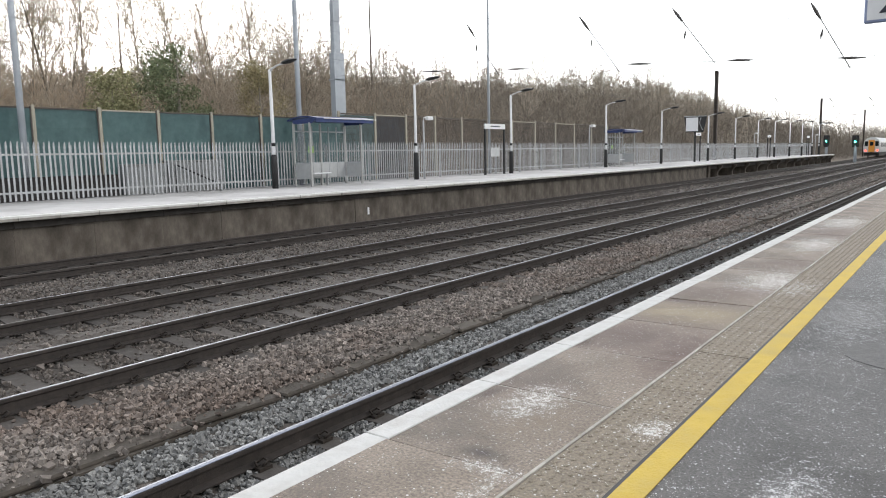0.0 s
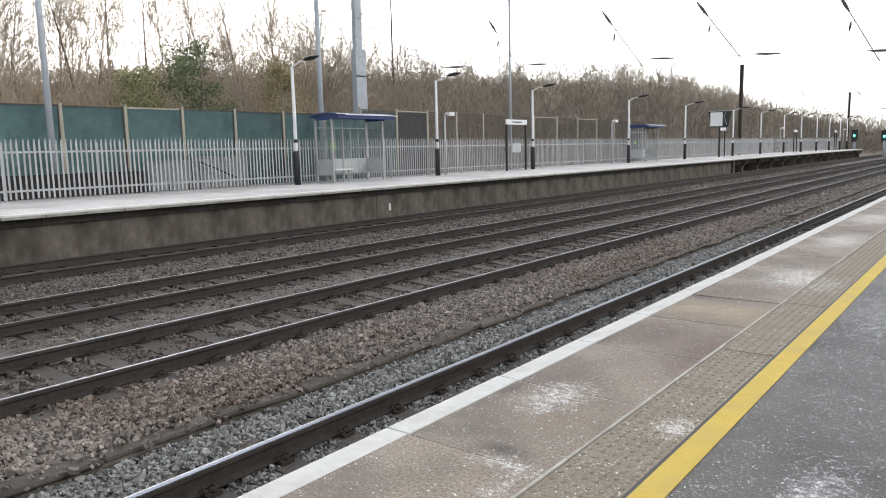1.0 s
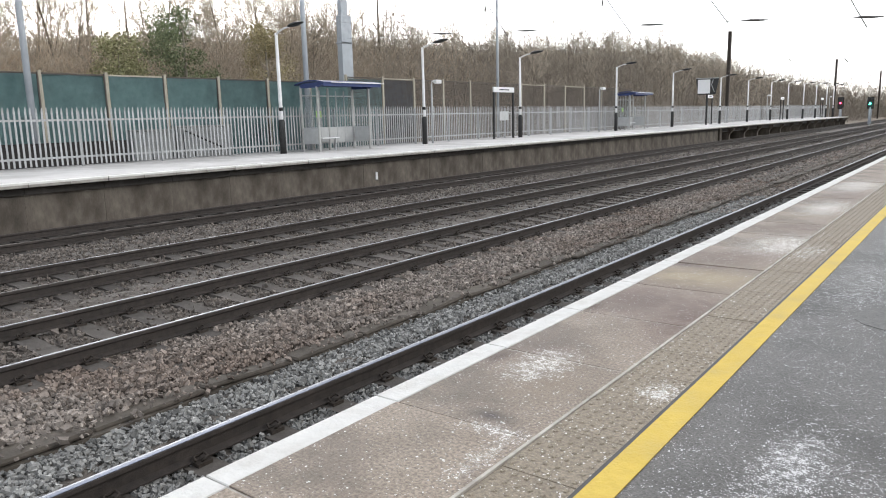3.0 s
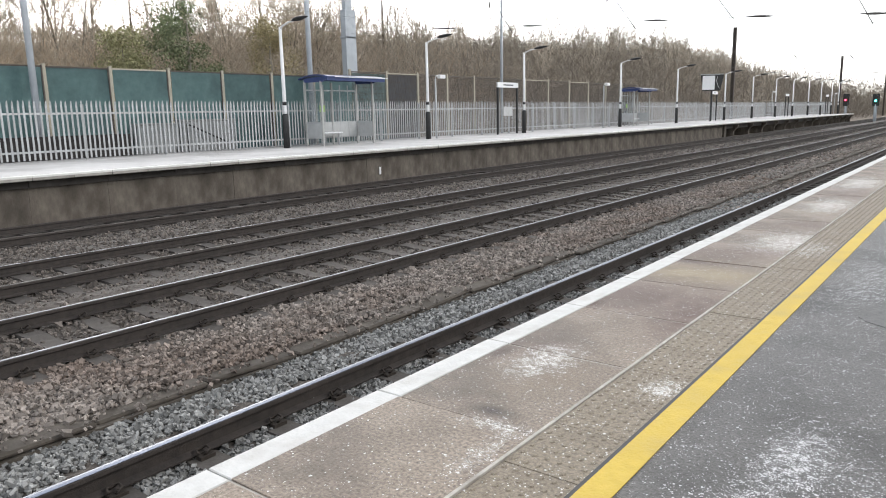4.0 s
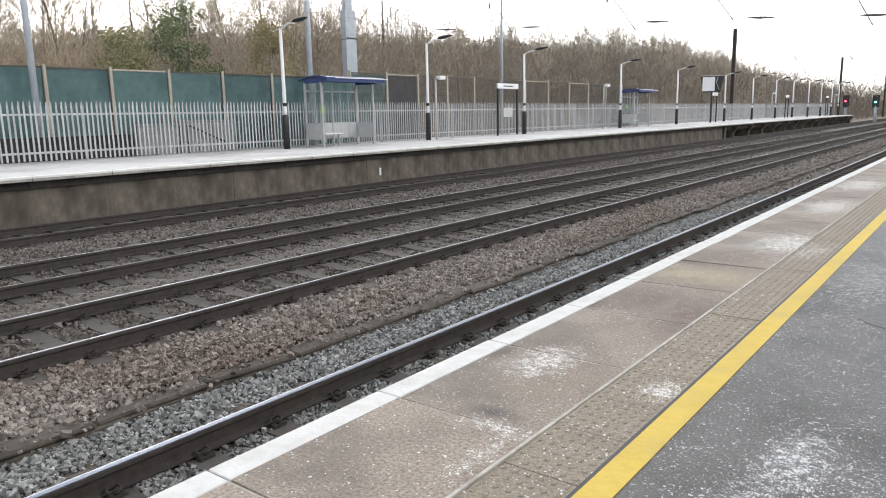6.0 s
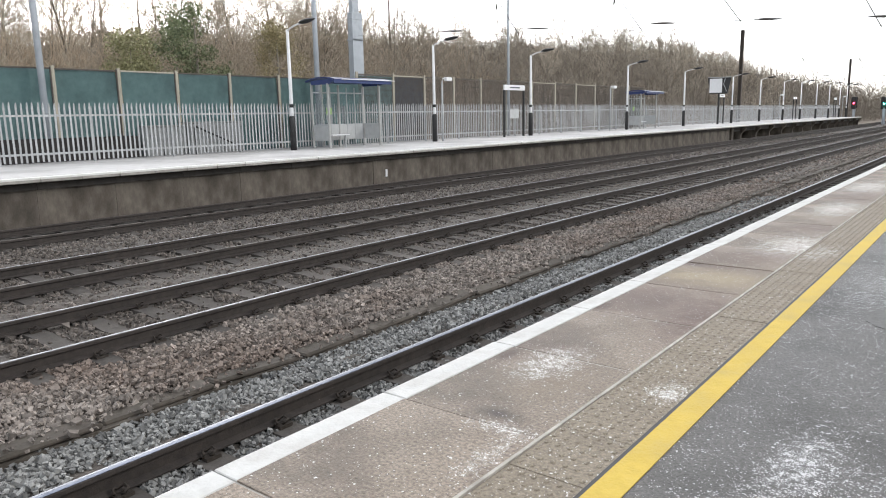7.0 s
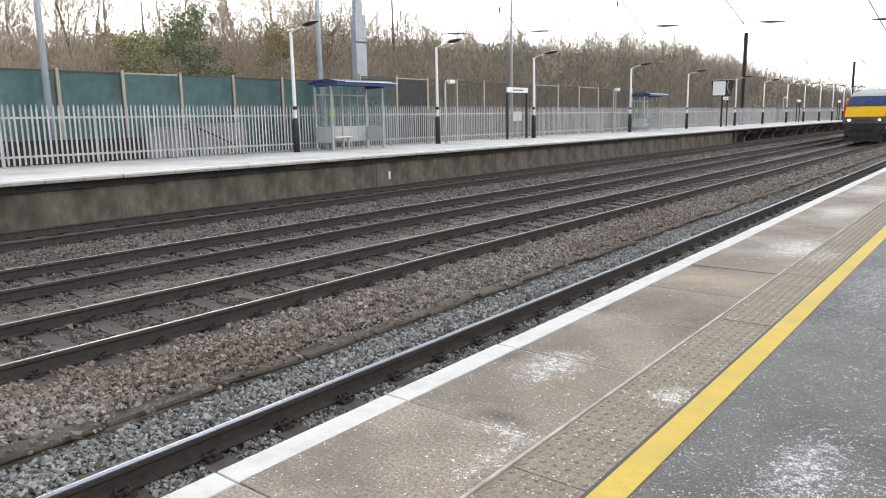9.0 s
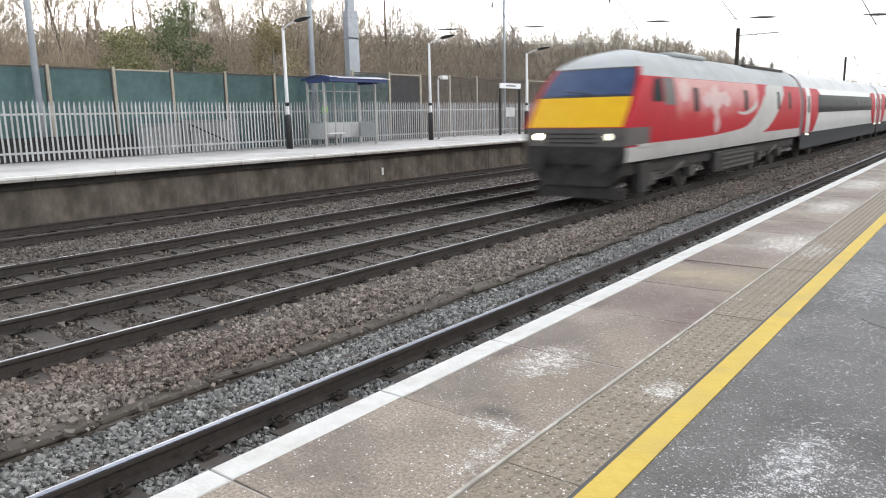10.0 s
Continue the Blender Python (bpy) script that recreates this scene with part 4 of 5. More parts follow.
ns = name_sign(2.0, 2.55, "station_sign", "station sign with white header on black posts")
ns.matrix_basis = pose(-21.8, 33.6, FARPLAT)
n2 = name_sign(1.5, 2.5, "small_sign", "small white sign on two black posts")
n2.matrix_basis = pose(-21.7, 70.5, FARPLAT)
copy_thing(n2, pose(taper(-21.7, 98.0), 98.0, FARPLAT))
copy_thing(n2, pose(taper(-21.7, 115.3), 115.3, FARPLAT))
part("map_panel", boxed(-0.02, 0.02, 0.55, 1.5, 1.0, 1.5), M_PANEL, ns, "faded notice panel")


def monitor_bank():
    m = empty("driver_mirror", pose(-22.0, 68.2, FARPLAT, 0, 0, -75))
    m.scale = (0.8, 0.8, 0.95)
    tagged(m, "large white-faced mirror panel in black frame on pole", "mirror")
    part("pole", boxed(-0.09, 0.09, 1.05, 1.25, 0, 3.0, 0.01), M_BLACK, m)
    bm = bmesh.new()
    extrude_profile(bm, [(-0.05, 0.0), (0.05, 0.0), (0.05, 1.0), (-0.05, 1.0)], 0, 1)
    for v in bm.verts:
        y, z = v.co.y, v.co.z
        v.co.y = -0.1 + 2.5 * y + (0.25 if y < 0.5 else -0.35) * (1 - z)
        v.co.z = 2.9 + 1.5 * z
    part("frame", bm, M_BLACK, m)
    bm = bmesh.new()
    box(bm, 0.055, 0.07, 0.12, 1.45, 3.0, 4.32)
    part("face", bm, M_SIGNWHITE, m, "white curved face")
    part("hood", boxed(0.0, 0.25, -0.1, 2.4, 4.4, 4.47), M_PANEL, m)
    bm = bmesh.new()
    tube(bm, [(0.09, 1.75, 4.3), (0.09, 1.6, 3.8), (0.09, 1.95, 3.1)], 0.03, 6)
    part("stay", bm, M_PANEL, m)


monitor_bank()

M_REDLIGHT = glow("signal_red", (1.0, 0.03, 0.06), 9.0)
M_GREENLIGHT = glow("signal_green", (0.05, 1.0, 0.62), 9.0)


def signal(x, y, z):
    s = empty("colour_light_signal", pose(x, y, 0))
    tagged(s, "black colour light signal head on a post", "railway signal", "signals past the platform end")
    part("post", tubed([(0, 0, -0.2), (0, 0, z - 0.5)], 0.07, 8), M_MAST, s)
    part("head", boxed(-0.28, 0.28, -0.05, 0.25, z - 0.55, z + 0.75, 0.05), M_BLACK, s)
    part("backboard", boxed(-0.42, 0.42, 0.1, 0.14, z - 0.7, z + 0.9, 0.03), M_BLACK, s)
    for dz in (0.0, 0.45):
        part("hood", tubed([(0, -0.06, z + dz + 0.2), (0, -0.32, z + dz + 0.2)], [0.17, 0.15], 10), M_BLACK, s)
    part("ladder", boxed(-0.2, 0.2, 0.3, 0.34, 0, z - 0.5), M_MAST, s)
    return s


def lens(mat, parent, z, label):
    return part("lens", tubed([(0, -0.33, z), (0, -0.36, z)], [0.125, 0.125], 14), mat, parent, label)


SIG_L = signal(-18.5, 124.6, 3.0)
SIG_R = signal(-13.4, 114.5, 2.75)
lens(M_GREENLIGHT, SIG_R, 2.75, "glowing green lens")
# searchlight head: a carrier inside slides the green or the red glass before the lamp opening
carrier = empty("glass_carrier")
carrier.parent = SIG_L
lens(M_GREENLIGHT, carrier, 3.0, "green glass")
lens(M_REDLIGHT, carrier, 3.55, "red glass")
part("mask", boxed(-0.3, 0.3, -0.4, -0.28, 3.25, 3.9, 0.03), M_BLACK, SIG_L)
part("mask", boxed(-0.3, 0.3, -0.4, -0.28, 2.1, 2.73, 0.03), M_BLACK, SIG_L)


def platform_number():
    p = empty("platform_number_sign", pose(-0.92, 8.0, PLAT - 0.205))
    tagged(p, "white platform number sign in blue frame hung from a post", "sign")
    part("post", tubed([(1.2, 0, 0.205), (1.2, 0, 3.4)], 0.05, 8), M_LAMPWHITE, p)
    part("arm", boxed(-0.1, 1.2, -0.02, 0.02, 3.3, 3.36), M_LAMPWHITE, p)
    part("frame", boxed(0.0, 0.62, -0.03, 0.03, 2.6, 3.22, 0.01), M_BLUEFRAME, p)
    part("face", boxed(0.025, 0.595, -0.036, -0.031, 2.625, 3.195), M_SIGNWHITE, p)
    font = bpy.data.curves.new("digit", "FONT")
    font.body, font.size, font.extrude = "2", 0.7, 0.002
    t = new("digit", font)
    t.data.materials.append(M_NAVY)
    t.parent = p
    t.matrix_basis = pose(0.1, -0.04, 2.68, 90, 0, 0)
    return p


M_BLUEFRAME = material("sign_frame_blue_grey", (0.2, 0.25, 0.42), (0.28, 0.33, 0.5), 5, 0.4, 0, 0)
platform_number()


# ---- the wood ----
def limb(rng, p, d, length, r, bend, n=3):
    pts = [p]
    for _ in range(n):
        d = (d + Vector(rng.normal(0, bend, 3)) + Vector((0, 0, 0.08))).normalized()
        pts.append(pts[-1] + d * (length / n))
    return pts, d


def bare_tree_mesh(seed, height, spread, twigs, limbs=14, sub=7, thick=1.0, girth=0.7, twig=M_TWIG):
    """Trunk and limbs in one mesh, the twigs in another."""
    rng = np.random.default_rng(seed)
    wood, fine = bmesh.new(), bmesh.new()
    trunk, _ = limb(rng, Vector((0, 0, -0.3)), Vector((0, 0, 1)), height * 0.93, 0.16, 0.035, 6)
    tube(wood, trunk, [0.17 * girth * height / 11 * (1 - 0.14 * k) for k in range(7)], 6)
    for k in range(limbs):
        f = 0.3 + 0.66 * k / limbs
        i = min(5, int(f * 6))
        base = trunk[i].lerp(trunk[i + 1], f * 6 - i)
        a = k * 2.4 + rng.uniform(-0.4, 0.4)
        d = Vector((math.cos(a) * spread, math.sin(a) * spread, 0.55 + 0.5 * f)).normalized()
        ln = height * 0.42 * (1.15 - 0.75 * f) * rng.uniform(0.8, 1.2)
        pts, dd = limb(rng, base, d, ln, 0.05, 0.16, 4)
        tube(wood, pts, [0.06 * girth * (1 - f * 0.5) * (1 - 0.2 * q) for q in range(5)], 4)
        for s in range(sub):
            g = 0.2 + 0.8 * s / sub
            j = min(3, int(g * 4))
            b2 = pts[j].lerp(pts[j + 1], g * 4 - j)
            d2 = (dd + Vector(rng.normal(0, 0.7, 3)) + Vector((0, 0, 0.25))).normalized()
            p2, d3 = limb(rng, b2, d2, ln * rng.uniform(0.35, 0.6), 0.02, 0.2, 2)
            tube(fine, p2, [0.024 * thick, 0.017 * thick, 0.009 * thick], 3, False)
            for q in range(twigs):
                u = rng.uniform(0.15, 1.0)
                w = min(1, int(u * 2))
                b3 = p2[w].lerp(p2[w + 1], u * 2 - w)
                d4 = (d3 + Vector(rng.normal(0, 0.6, 3)) + Vector((0, 0, 0.3))).normalized()
                e = b3 + d4 * (ln * rng.uniform(0.15, 0.38))
                tube(fine, [b3, e], [0.012 * thick, 0.006 * thick], 3, False)
    return mesh_of("trunk", wood, M_BARK), mesh_of("crown", fine, twig)


TREES = [bare_tree_mesh(40 + k, h, sp, 6) for k, (h, sp) in enumerate(((10.5, 0.7), (9.5, 0.9), (11, 0.55), (8, 0.9), (10, 0.7), (7.5, 1.0)))]
TREE_HEIGHTS = (10.5, 9.5, 11, 8, 10, 7.5)
SLENDER = [bare_tree_mesh(60 + k, 13.0, sp, 6, 20, 7, 0.8, 0.5, M_TWIGWARM) for k, sp in enumerate((0.4, 0.5, 0.34))]


def plant_tree(k, meshes, xx, yy, f, rng, label):
    t = empty("bare_tree", pose(xx, yy, wood_ground(xx, yy) - 0.1, rng.uniform(-3, 3), rng.uniform(-3, 3), rng.uniform(0, 360)))
    tagged(t, label, "tree", "bare trees of the wood")
    for nm, me in zip(("trunk", "crown"), meshes[k]):
        piece(nm, me, t).scale = (f, f, f)


def plant_wood():
    rng = np.random.default_rng(12)
    y = 2.0
    while y < 150:
        for row, x in enumerate((-37, -43, -50)):
            xx, yy = x + rng.uniform(-2.2, 2.2), y * (-x / 42) + rng.uniform(-1.8, 1.8)
            k = int(rng.integers(0, 6))
            top = float(crest(xx, yy)) + rng.uniform(0.3, 2.9) - (1.0, 0.2, 0.0)[row]
            f = max(0.35, (top - wood_ground(xx, yy)) / TREE_HEIGHTS[k])
            plant_tree(k, TREES, xx, yy, f, rng, "leafless winter tree with fine brown twigs")
        y += 2.7 if y < 40 else 4.6
    # tall slender trees that stand above the rest near the screen
    for y, x in ((6, -38), (9.5, -36), (12.2, -40), (14.0, -37), (17.0, -43), (18.3, -38), (19.2, -38.5), (22.5, -36), (25.3, -41), (27.2, -35.5), (29.5, -35), (31.5, -36), (34.5, -41), (33.0, -36), (38.5, -43), (41.5, -40), (36.0, -36), (7.5, -43), (10.8, -45), (13.2, -42), (15.6, -41), (16.2, -46), (20.4, -44), (21.6, -47), (23.8, -45), (27.0, -46), (30.5, -44)):
        xx, yy = x + rng.uniform(-0.5, 0.5), y + rng.uniform(-0.4, 0.4)
        plant_tree(int(rng.integers(0, 3)), SLENDER, xx, yy, rng.uniform(0.74, 0.98), rng, "tall slender leafless tree standing above the thicket")


plant_wood()


def join_copies(name, me_list, places, mat, label, kind_word):
    vs, fs, base = [], [], 0
    cache = []
    for me in me_list:
        v = np.empty(len(me.vertices) * 3)
        me.vertices.foreach_get("co", v)
        cache.append((v.reshape(-1, 3), [tuple(p.vertices) for p in me.polygons]))
    for k, x, y, z, a, f in places:
        v, faces = cache[k]
        c, s = math.cos(a), math.sin(a)
        vs.append(np.stack([x + f * (c * v[:, 0] - s * v[:, 1]), y + f * (s * v[:, 0] + c * v[:, 1]), z + f * v[:, 2]], 1))
        fs += [tuple(i + base for i in q) for q in faces]
        base += len(v)
    me = bpy.data.meshes.new(name)
    me.from_pydata(np.concatenate(vs).tolist(), [], fs)
    me.materials.append(mat)
    return tagged(new(name, me), label, kind_word, kind="stuff")


def far_wood():
    rng = np.random.default_rng(31)
    light = [bare_tree_mesh(70 + k, h, 1.1, 2, 8, 4, 2.5) for k, h in enumerate((9.5, 8.5, 10.5))]
    places = []
    for n in range(300):
        if n < 190:
            y = 118 + 300 * rng.random() ** 1.3
            x = -rng.uniform(30, 58)
        else:
            y = 10 + 260 * rng.random() ** 1.2
            x = -rng.uniform(52, 60)
        ground = wood_ground(x, y)
        top = float(crest(x, y)) + rng.uniform(-0.6, 1.6) * (1.0 if y < 200 else 1.6)
        k = int(rng.integers(0, 3))
        places.append((k, x, y, ground, rng.uniform(0, 6.28), max(0.25, (top - ground) / (9.5, 8.5, 10.5)[k])))
    for k, (w, c) in enumerate(light):
        mine = [(0, *p[1:]) for p in places if p[0] == k]
        join_copies("distant_wood", [w], mine, M_BARK, "trunks of the distant leafless wood", "wood")
        join_copies("distant_wood", [c], mine, M_TWIG, "fine brown twigs of the distant wood", "wood")


far_wood()


def brush():
    """Dense crossing stems of the wood's edge, joined; coarser where it lies far off."""
    rng = np.random.default_rng(77)
    n, m = 115000, 14000               # the wood's edge; the bank past the platform end
    ang = np.radians(rng.uniform(3.0, 74.0, n))
    off = rng.uniform(28.5, 62.0, n)
    y = np.minimum(off / np.tan(ang), 420)
    off = np.concatenate([off, rng.uniform(20.0, 29.0, m)])
    y = np.concatenate([y, 126 + 300 * rng.random(m) ** 1.6])
    n += m
    r = np.hypot(off, y)
    share = np.interp(off, [25, 30, 36, 46, 60], [0.0, 0.02, 0.12, 0.5, 0.86])
    cr = crest(-np.maximum(off, 25.0), y)
    g = -0.2 + share * (cr + 0.2)
    wave = 0.9 * np.sin(y * 0.21 + off * 0.15) + 0.7 * np.sin(y * 0.53 + 1.3) + 0.5 * np.sin(y * 1.13 + off)
    top = cr + 0.8 * wave - 1.4 - 0.7 * np.clip((y - 30) / 30, 0, 1)
    top = np.where(off < 28.5, 3.4 + (off - 19) * 0.5 + 0.5 * wave, top)
    u01 = rng.random(n)
    z = g + np.maximum(0.8, top - g) * (u01 + 0.14 * np.abs(rng.normal(0, 1, n)) * (u01 > 0.5))
    d = np.stack([rng.normal(0, 0.75, n), rng.normal(0, 0.75, n), np.ones(n)], 1)
    d /= np.linalg.norm(d, axis=1)[:, None]
    ln = (0.42 + 0.0028 * r) * rng.uniform(0.6, 1.4, n)
    th = 0.00015 * r * rng.uniform(0.5, 1.7, n) + 0.0045
    a = np.stack([-off, y, z], 1) - d * ln[:, None] * 0.5
    b = a + d * ln[:, None]
    u = np.cross(d, [1.0, 0.0, 0.0])
    u /= np.linalg.norm(u, axis=1)[:, None]
    w = np.cross(d, u)
    vs = []
    for p, f in ((a, 1.0), (b, 0.45)):
        for k in range(3):
            c, q = math.cos(2.094 * k), math.sin(2.094 * k)
            vs.append(p + (u * c + w * q) * (th * f)[:, None])
    v = np.stack(vs, 1)
    turn = y + 7.0 * np.sin(off * 0.7) + rng.normal(0, 6, n)
    for mine, mat, label in ((turn < 44, M_BRUSH, "dense tan leafless undergrowth at the wood's edge"), (turn >= 44, M_BRUSHGREY, "dense grey-brown leafless undergrowth along the line")):
        w3 = v[mine]
        f = np.array([[0, 1, 4, 3], [1, 2, 5, 4], [2, 0, 3, 5]])[None] + (np.arange(len(w3)) * 6)[:, None, None]
        me = bpy.data.meshes.new("undergrowth")
        me.from_pydata(w3.reshape(-1, 3).tolist(), [], f.reshape(-1, 4).tolist())
        me.materials.append(mat)
        tagged(new("undergrowth", me), label, "undergrowth", kind="stuff")


M_BRUSH = material("brush_stems", (0.3, 0.255, 0.2), (0.47, 0.405, 0.325), 0.25, 0.95, 0, 0, stain=(0.44, 0.31, 0.2), stain_scale=0.09, stain_amount=0.7, random_tone=0.25, island=True)
M_BRUSHGREY = material("brush_stems_grey", (0.185, 0.161, 0.134), (0.31, 0.275, 0.232), 0.25, 0.95, 0, 0, stain=(0.2, 0.165, 0.12), stain_scale=0.06, stain_amount=0.7, random_tone=0.22, island=True)
brush()


def evergreen(x, y, h, w, seed, mat, name, label):
    rng = np.random.default_rng(seed)
    t = empty(name, pose(x, y, wood_ground(x, y)))
    tagged(t, label, "tree")
    part("trunk", tubed([(0, 0, -0.2), (0.1, 0, h * 0.5), (0, 0.1, h * 0.9)], [0.16, 0.1, 0.03], 6), M_BARK, t)
    n = 26000
    vs, fs = [], []
    clumps = [(rng.normal(0, w * 0.36), rng.normal(0, w * 0.36), h * (0.12 + 0.85 * rng.random()), rng.uniform(0.35, 0.95)) for _ in range(46)]
    for k in range(n):
        cx, cy, cz, cr = clumps[int(rng.integers(0, 46))]
        taper = 1.0 - 0.55 * (cz / h) ** 2
        d = rng.normal(size=3)
        d /= np.linalg.norm(d)
        c = np.array([cx * taper, cy * taper, cz]) + d * cr * rng.random() ** 0.4
        u = rng.normal(size=3) * 0.019
        v = np.cross(u, rng.normal(size=3)) * 1.2
        i = len(vs)
        vs += [c - u, c + v * 0.5, c + u, c - v * 0.5]
        fs.append((i, i + 1, i + 2, i + 3))
    me = bpy.data.meshes.new("crown")
    me.from_pydata([tuple(v) for v in vs], [], fs)
    me.materials.append(mat)
    o = new("crown", me)
    o.parent = t
    return t


M_LEAF = material("evergreen_leaf", (0.115, 0.14, 0.072), (0.205, 0.235, 0.125), 2, 0.7, 0, 0, random_tone=0.4, island=True)
M_WILLOW = material("willow_bud", (0.27, 0.225, 0.12), (0.4, 0.345, 0.2), 2, 0.8, 0, 0, random_tone=0.35, island=True)
M_IVY = material("ivy_leaf", (0.225, 0.22, 0.11), (0.35, 0.335, 0.185), 2, 0.7, 0, 0, random_tone=0.4, island=True)
evergreen(-28.4, 19.0, 7.2, 2.6, 3, M_LEAF, "holly_tree", "dark green evergreen tree among bare trees")
evergreen(-28.5, 16.0, 5.8, 3.3, 4, M_IVY, "ivy_thicket", "olive green ivy-covered thicket behind the screen")
evergreen(-29.5, 24.4, 7.2, 2.7, 6, M_WILLOW, "willow_thicket", "olive yellow leafing thicket among bare trees")


# ---- trains ----
def faded_paint(name, low, high):
    """Livery paint that fades upwards from one colour into another."""
    m = material(name, low, low, 3, 0.45, 0, 0.02, 40, spec=0.2)
    nt = m.node_tree
    bsdf = nt.nodes["Principled BSDF"]
    co = nt.nodes.new("ShaderNodeTexCoord")
    sep = nt.nodes.new("ShaderNodeSeparateXYZ")
    nt.links.new(co.outputs["Object"], sep.inputs[0])
    ns = node(nt, "ShaderNodeTexNoise", Scale=1.3, Detail=2.0)
    nt.links.new(co.outputs["Object"], ns.inputs["Vector"])
    ad = nt.nodes.new("ShaderNodeMath")
    ad.operation = "ADD"
    nt.links.new(sep.outputs["Z"], ad.inputs[0])
    nt.links.new(ns.outputs["Fac"], ad.inputs[1])
    mr = node(nt, "ShaderNodeMapRange")
    mr.inputs["From Min"].default_value, mr.inputs["From Max"].default_value = 2.45, 3.35
    nt.links.new(ad.outputs[0], mr.inputs["Value"])
    mx = nt.nodes.new("ShaderNodeMixRGB")
    mx.inputs["Color1"].default_value, mx.inputs["Color2"].default_value = (*low, 1), (*high, 1)
    nt.links.new(mr.outputs[0], mx.inputs["Fac"])
    nt.links.new(mx.outputs[0], bsdf.inputs["Base Color"])
    return m


M_RED = material("train_red_paint", (0.46, 0.012, 0.026), (0.54, 0.02, 0.036), 3, 0.45, 0, 0.02, 40, (0.36, 0.012, 0.02), 0.8, 0.4, spec=0.2)
M_TRAINWHITE = material("train_white_paint", (0.66, 0.67, 0.66), (0.75, 0.76, 0.75), 3, 0.4, 0, 0.02, 40, (0.52, 0.52, 0.5), 0.7, 0.4, coat=0.3)
M_PALEPINK = faded_paint("train_faded_graphic", (0.50, 0.016, 0.03), (0.66, 0.36, 0.34))
M_CREST = material("train_pale_crest", (0.62, 0.42, 0.41), (0.72, 0.55, 0.53), 2.5, 0.45, 0, 0.02, 40, spec=0.2)
M_ROOF = material("train_roof_grey_white", (0.55, 0.57, 0.58), (0.68, 0.69, 0.7), 2, 0.5, 0, 0.05, 40, (0.42, 0.42, 0.41), 0.6, 0.5)
M_LOCOROOF = material("locomotive_roof_grey", (0.37, 0.4, 0.41), (0.5, 0.525, 0.53), 2, 0.55, 0, 0.05, 40, (0.3, 0.31, 0.31), 0.6, 0.5)
M_LOCOWHITE = material("locomotive_dusty_white", (0.5, 0.495, 0.475), (0.61, 0.605, 0.585), 3, 0.5, 0, 0.02, 40, (0.4, 0.385, 0.36), 0.7, 0.5)
M_TRAINYELLOW = material("train_warning_yellow", (0.80, 0.45, 0.012), (0.87, 0.52, 0.02), 3, 0.45, 0, 0.02, 40, spec=0.2)
M_SCREEN = material("cab_windscreen", (0.014, 0.035, 0.1), (0.032, 0.072, 0.18), 1.5, 0.2, 0, 0.0, 40)
M_DARKGLASS = material("coach_window_glass", (0.012, 0.016, 0.018), (0.025, 0.03, 0.033), 1.5, 0.3, 0, 0.0, 40, spec=0.02)
M_UNDER = material("underframe_grime", (0.024, 0.022, 0.021), (0.066, 0.061, 0.057), 6, 0.8, 0, 0.3, 30)
M_BOGIE = material("bogie_grey_grime", (0.075, 0.07, 0.065), (0.15, 0.142, 0.132), 6, 0.75, 0.1, 0.3, 30)
M_SKIRT = material("coach_skirt_grey", (0.05, 0.052, 0.056), (0.085, 0.088, 0.093), 3, 0.6, 0, 0.05, 40, spec=0.15)
M_BAND = material("headlight_band_grey", (0.10, 0.09, 0.085), (0.16, 0.15, 0.14), 4, 0.5, 0, 0.05, 40)
M_HEADLIGHT = glow("headlight_lit", (1.0, 0.93, 0.72), 5.0)
M_MARKER = glow("marker_light_lit", (1.0, 0.93, 0.74), 0.75)
M_TAIL = glow("tail_light_lit", (1.0, 0.05, 0.02), 5.0)
M_ORANGE = material("cab_end_orange", (0.8, 0.30, 0.03), (0.88, 0.38, 0.05), 3, 0.4, 0, 0.0)

# half body section: width and height
SECTION = [(1.30, 0.95), (1.355, 1.2), (1.37, 1.7), (1.365, 2.2), (1.33, 2.6), (1.25, 2.95), (1.08, 3.28), (0.8, 3.52), (0.42, 3.68), (0.0, 3.73)]
_SZ = [p[1] for p in SECTION]
_SX = [p[0] for p in SECTION]


def side_x(z):
    return float(np.interp(z, _SZ, _SX))


def nose_back(z):
    """How far the raked cab front lies back at a height."""
    return float(np.interp(z, [0.9, 1.4, 1.8, 2.5, 3.2, 3.36, 3.52, 3.73], [0.12, 0.02, 0.0, 0.6, 1.35, 1.65, 2.1, 3.1]))


def nose_w(y):
    return 0.955 + 0.045 * math.sin(min(1.0, max(0.0, y / 2.4)) * math.pi / 2)


def loft_side(bm, y_of, ys, zlo, zhi, proud=0.0, n=6, sides=(1, -1)):
    """Skin of the body's sides between two heights, which may vary along y."""
    for sgn in sides:
        rows = []
        for y in ys:
            a, b = zlo(y), zhi(y)
            row = []
            for k in range(n + 1):
                z = a + (b - a) * k / n
                yy = max(y, y_of(z)) if y_of else y
                w = nose_w(yy) if y_of else 1.0
                row.append(bm.verts.new((sgn * (side_x(z) * w + proud), yy, z)))
            rows.append(row)
        for r0, r1 in zip(rows, rows[1:]):
            for k in range(n):
                q = (r0[k], r1[k], r1[k + 1], r0[k + 1])
                f = bm.faces.new(q if sgn > 0 else q[::-1])
                f.smooth = True


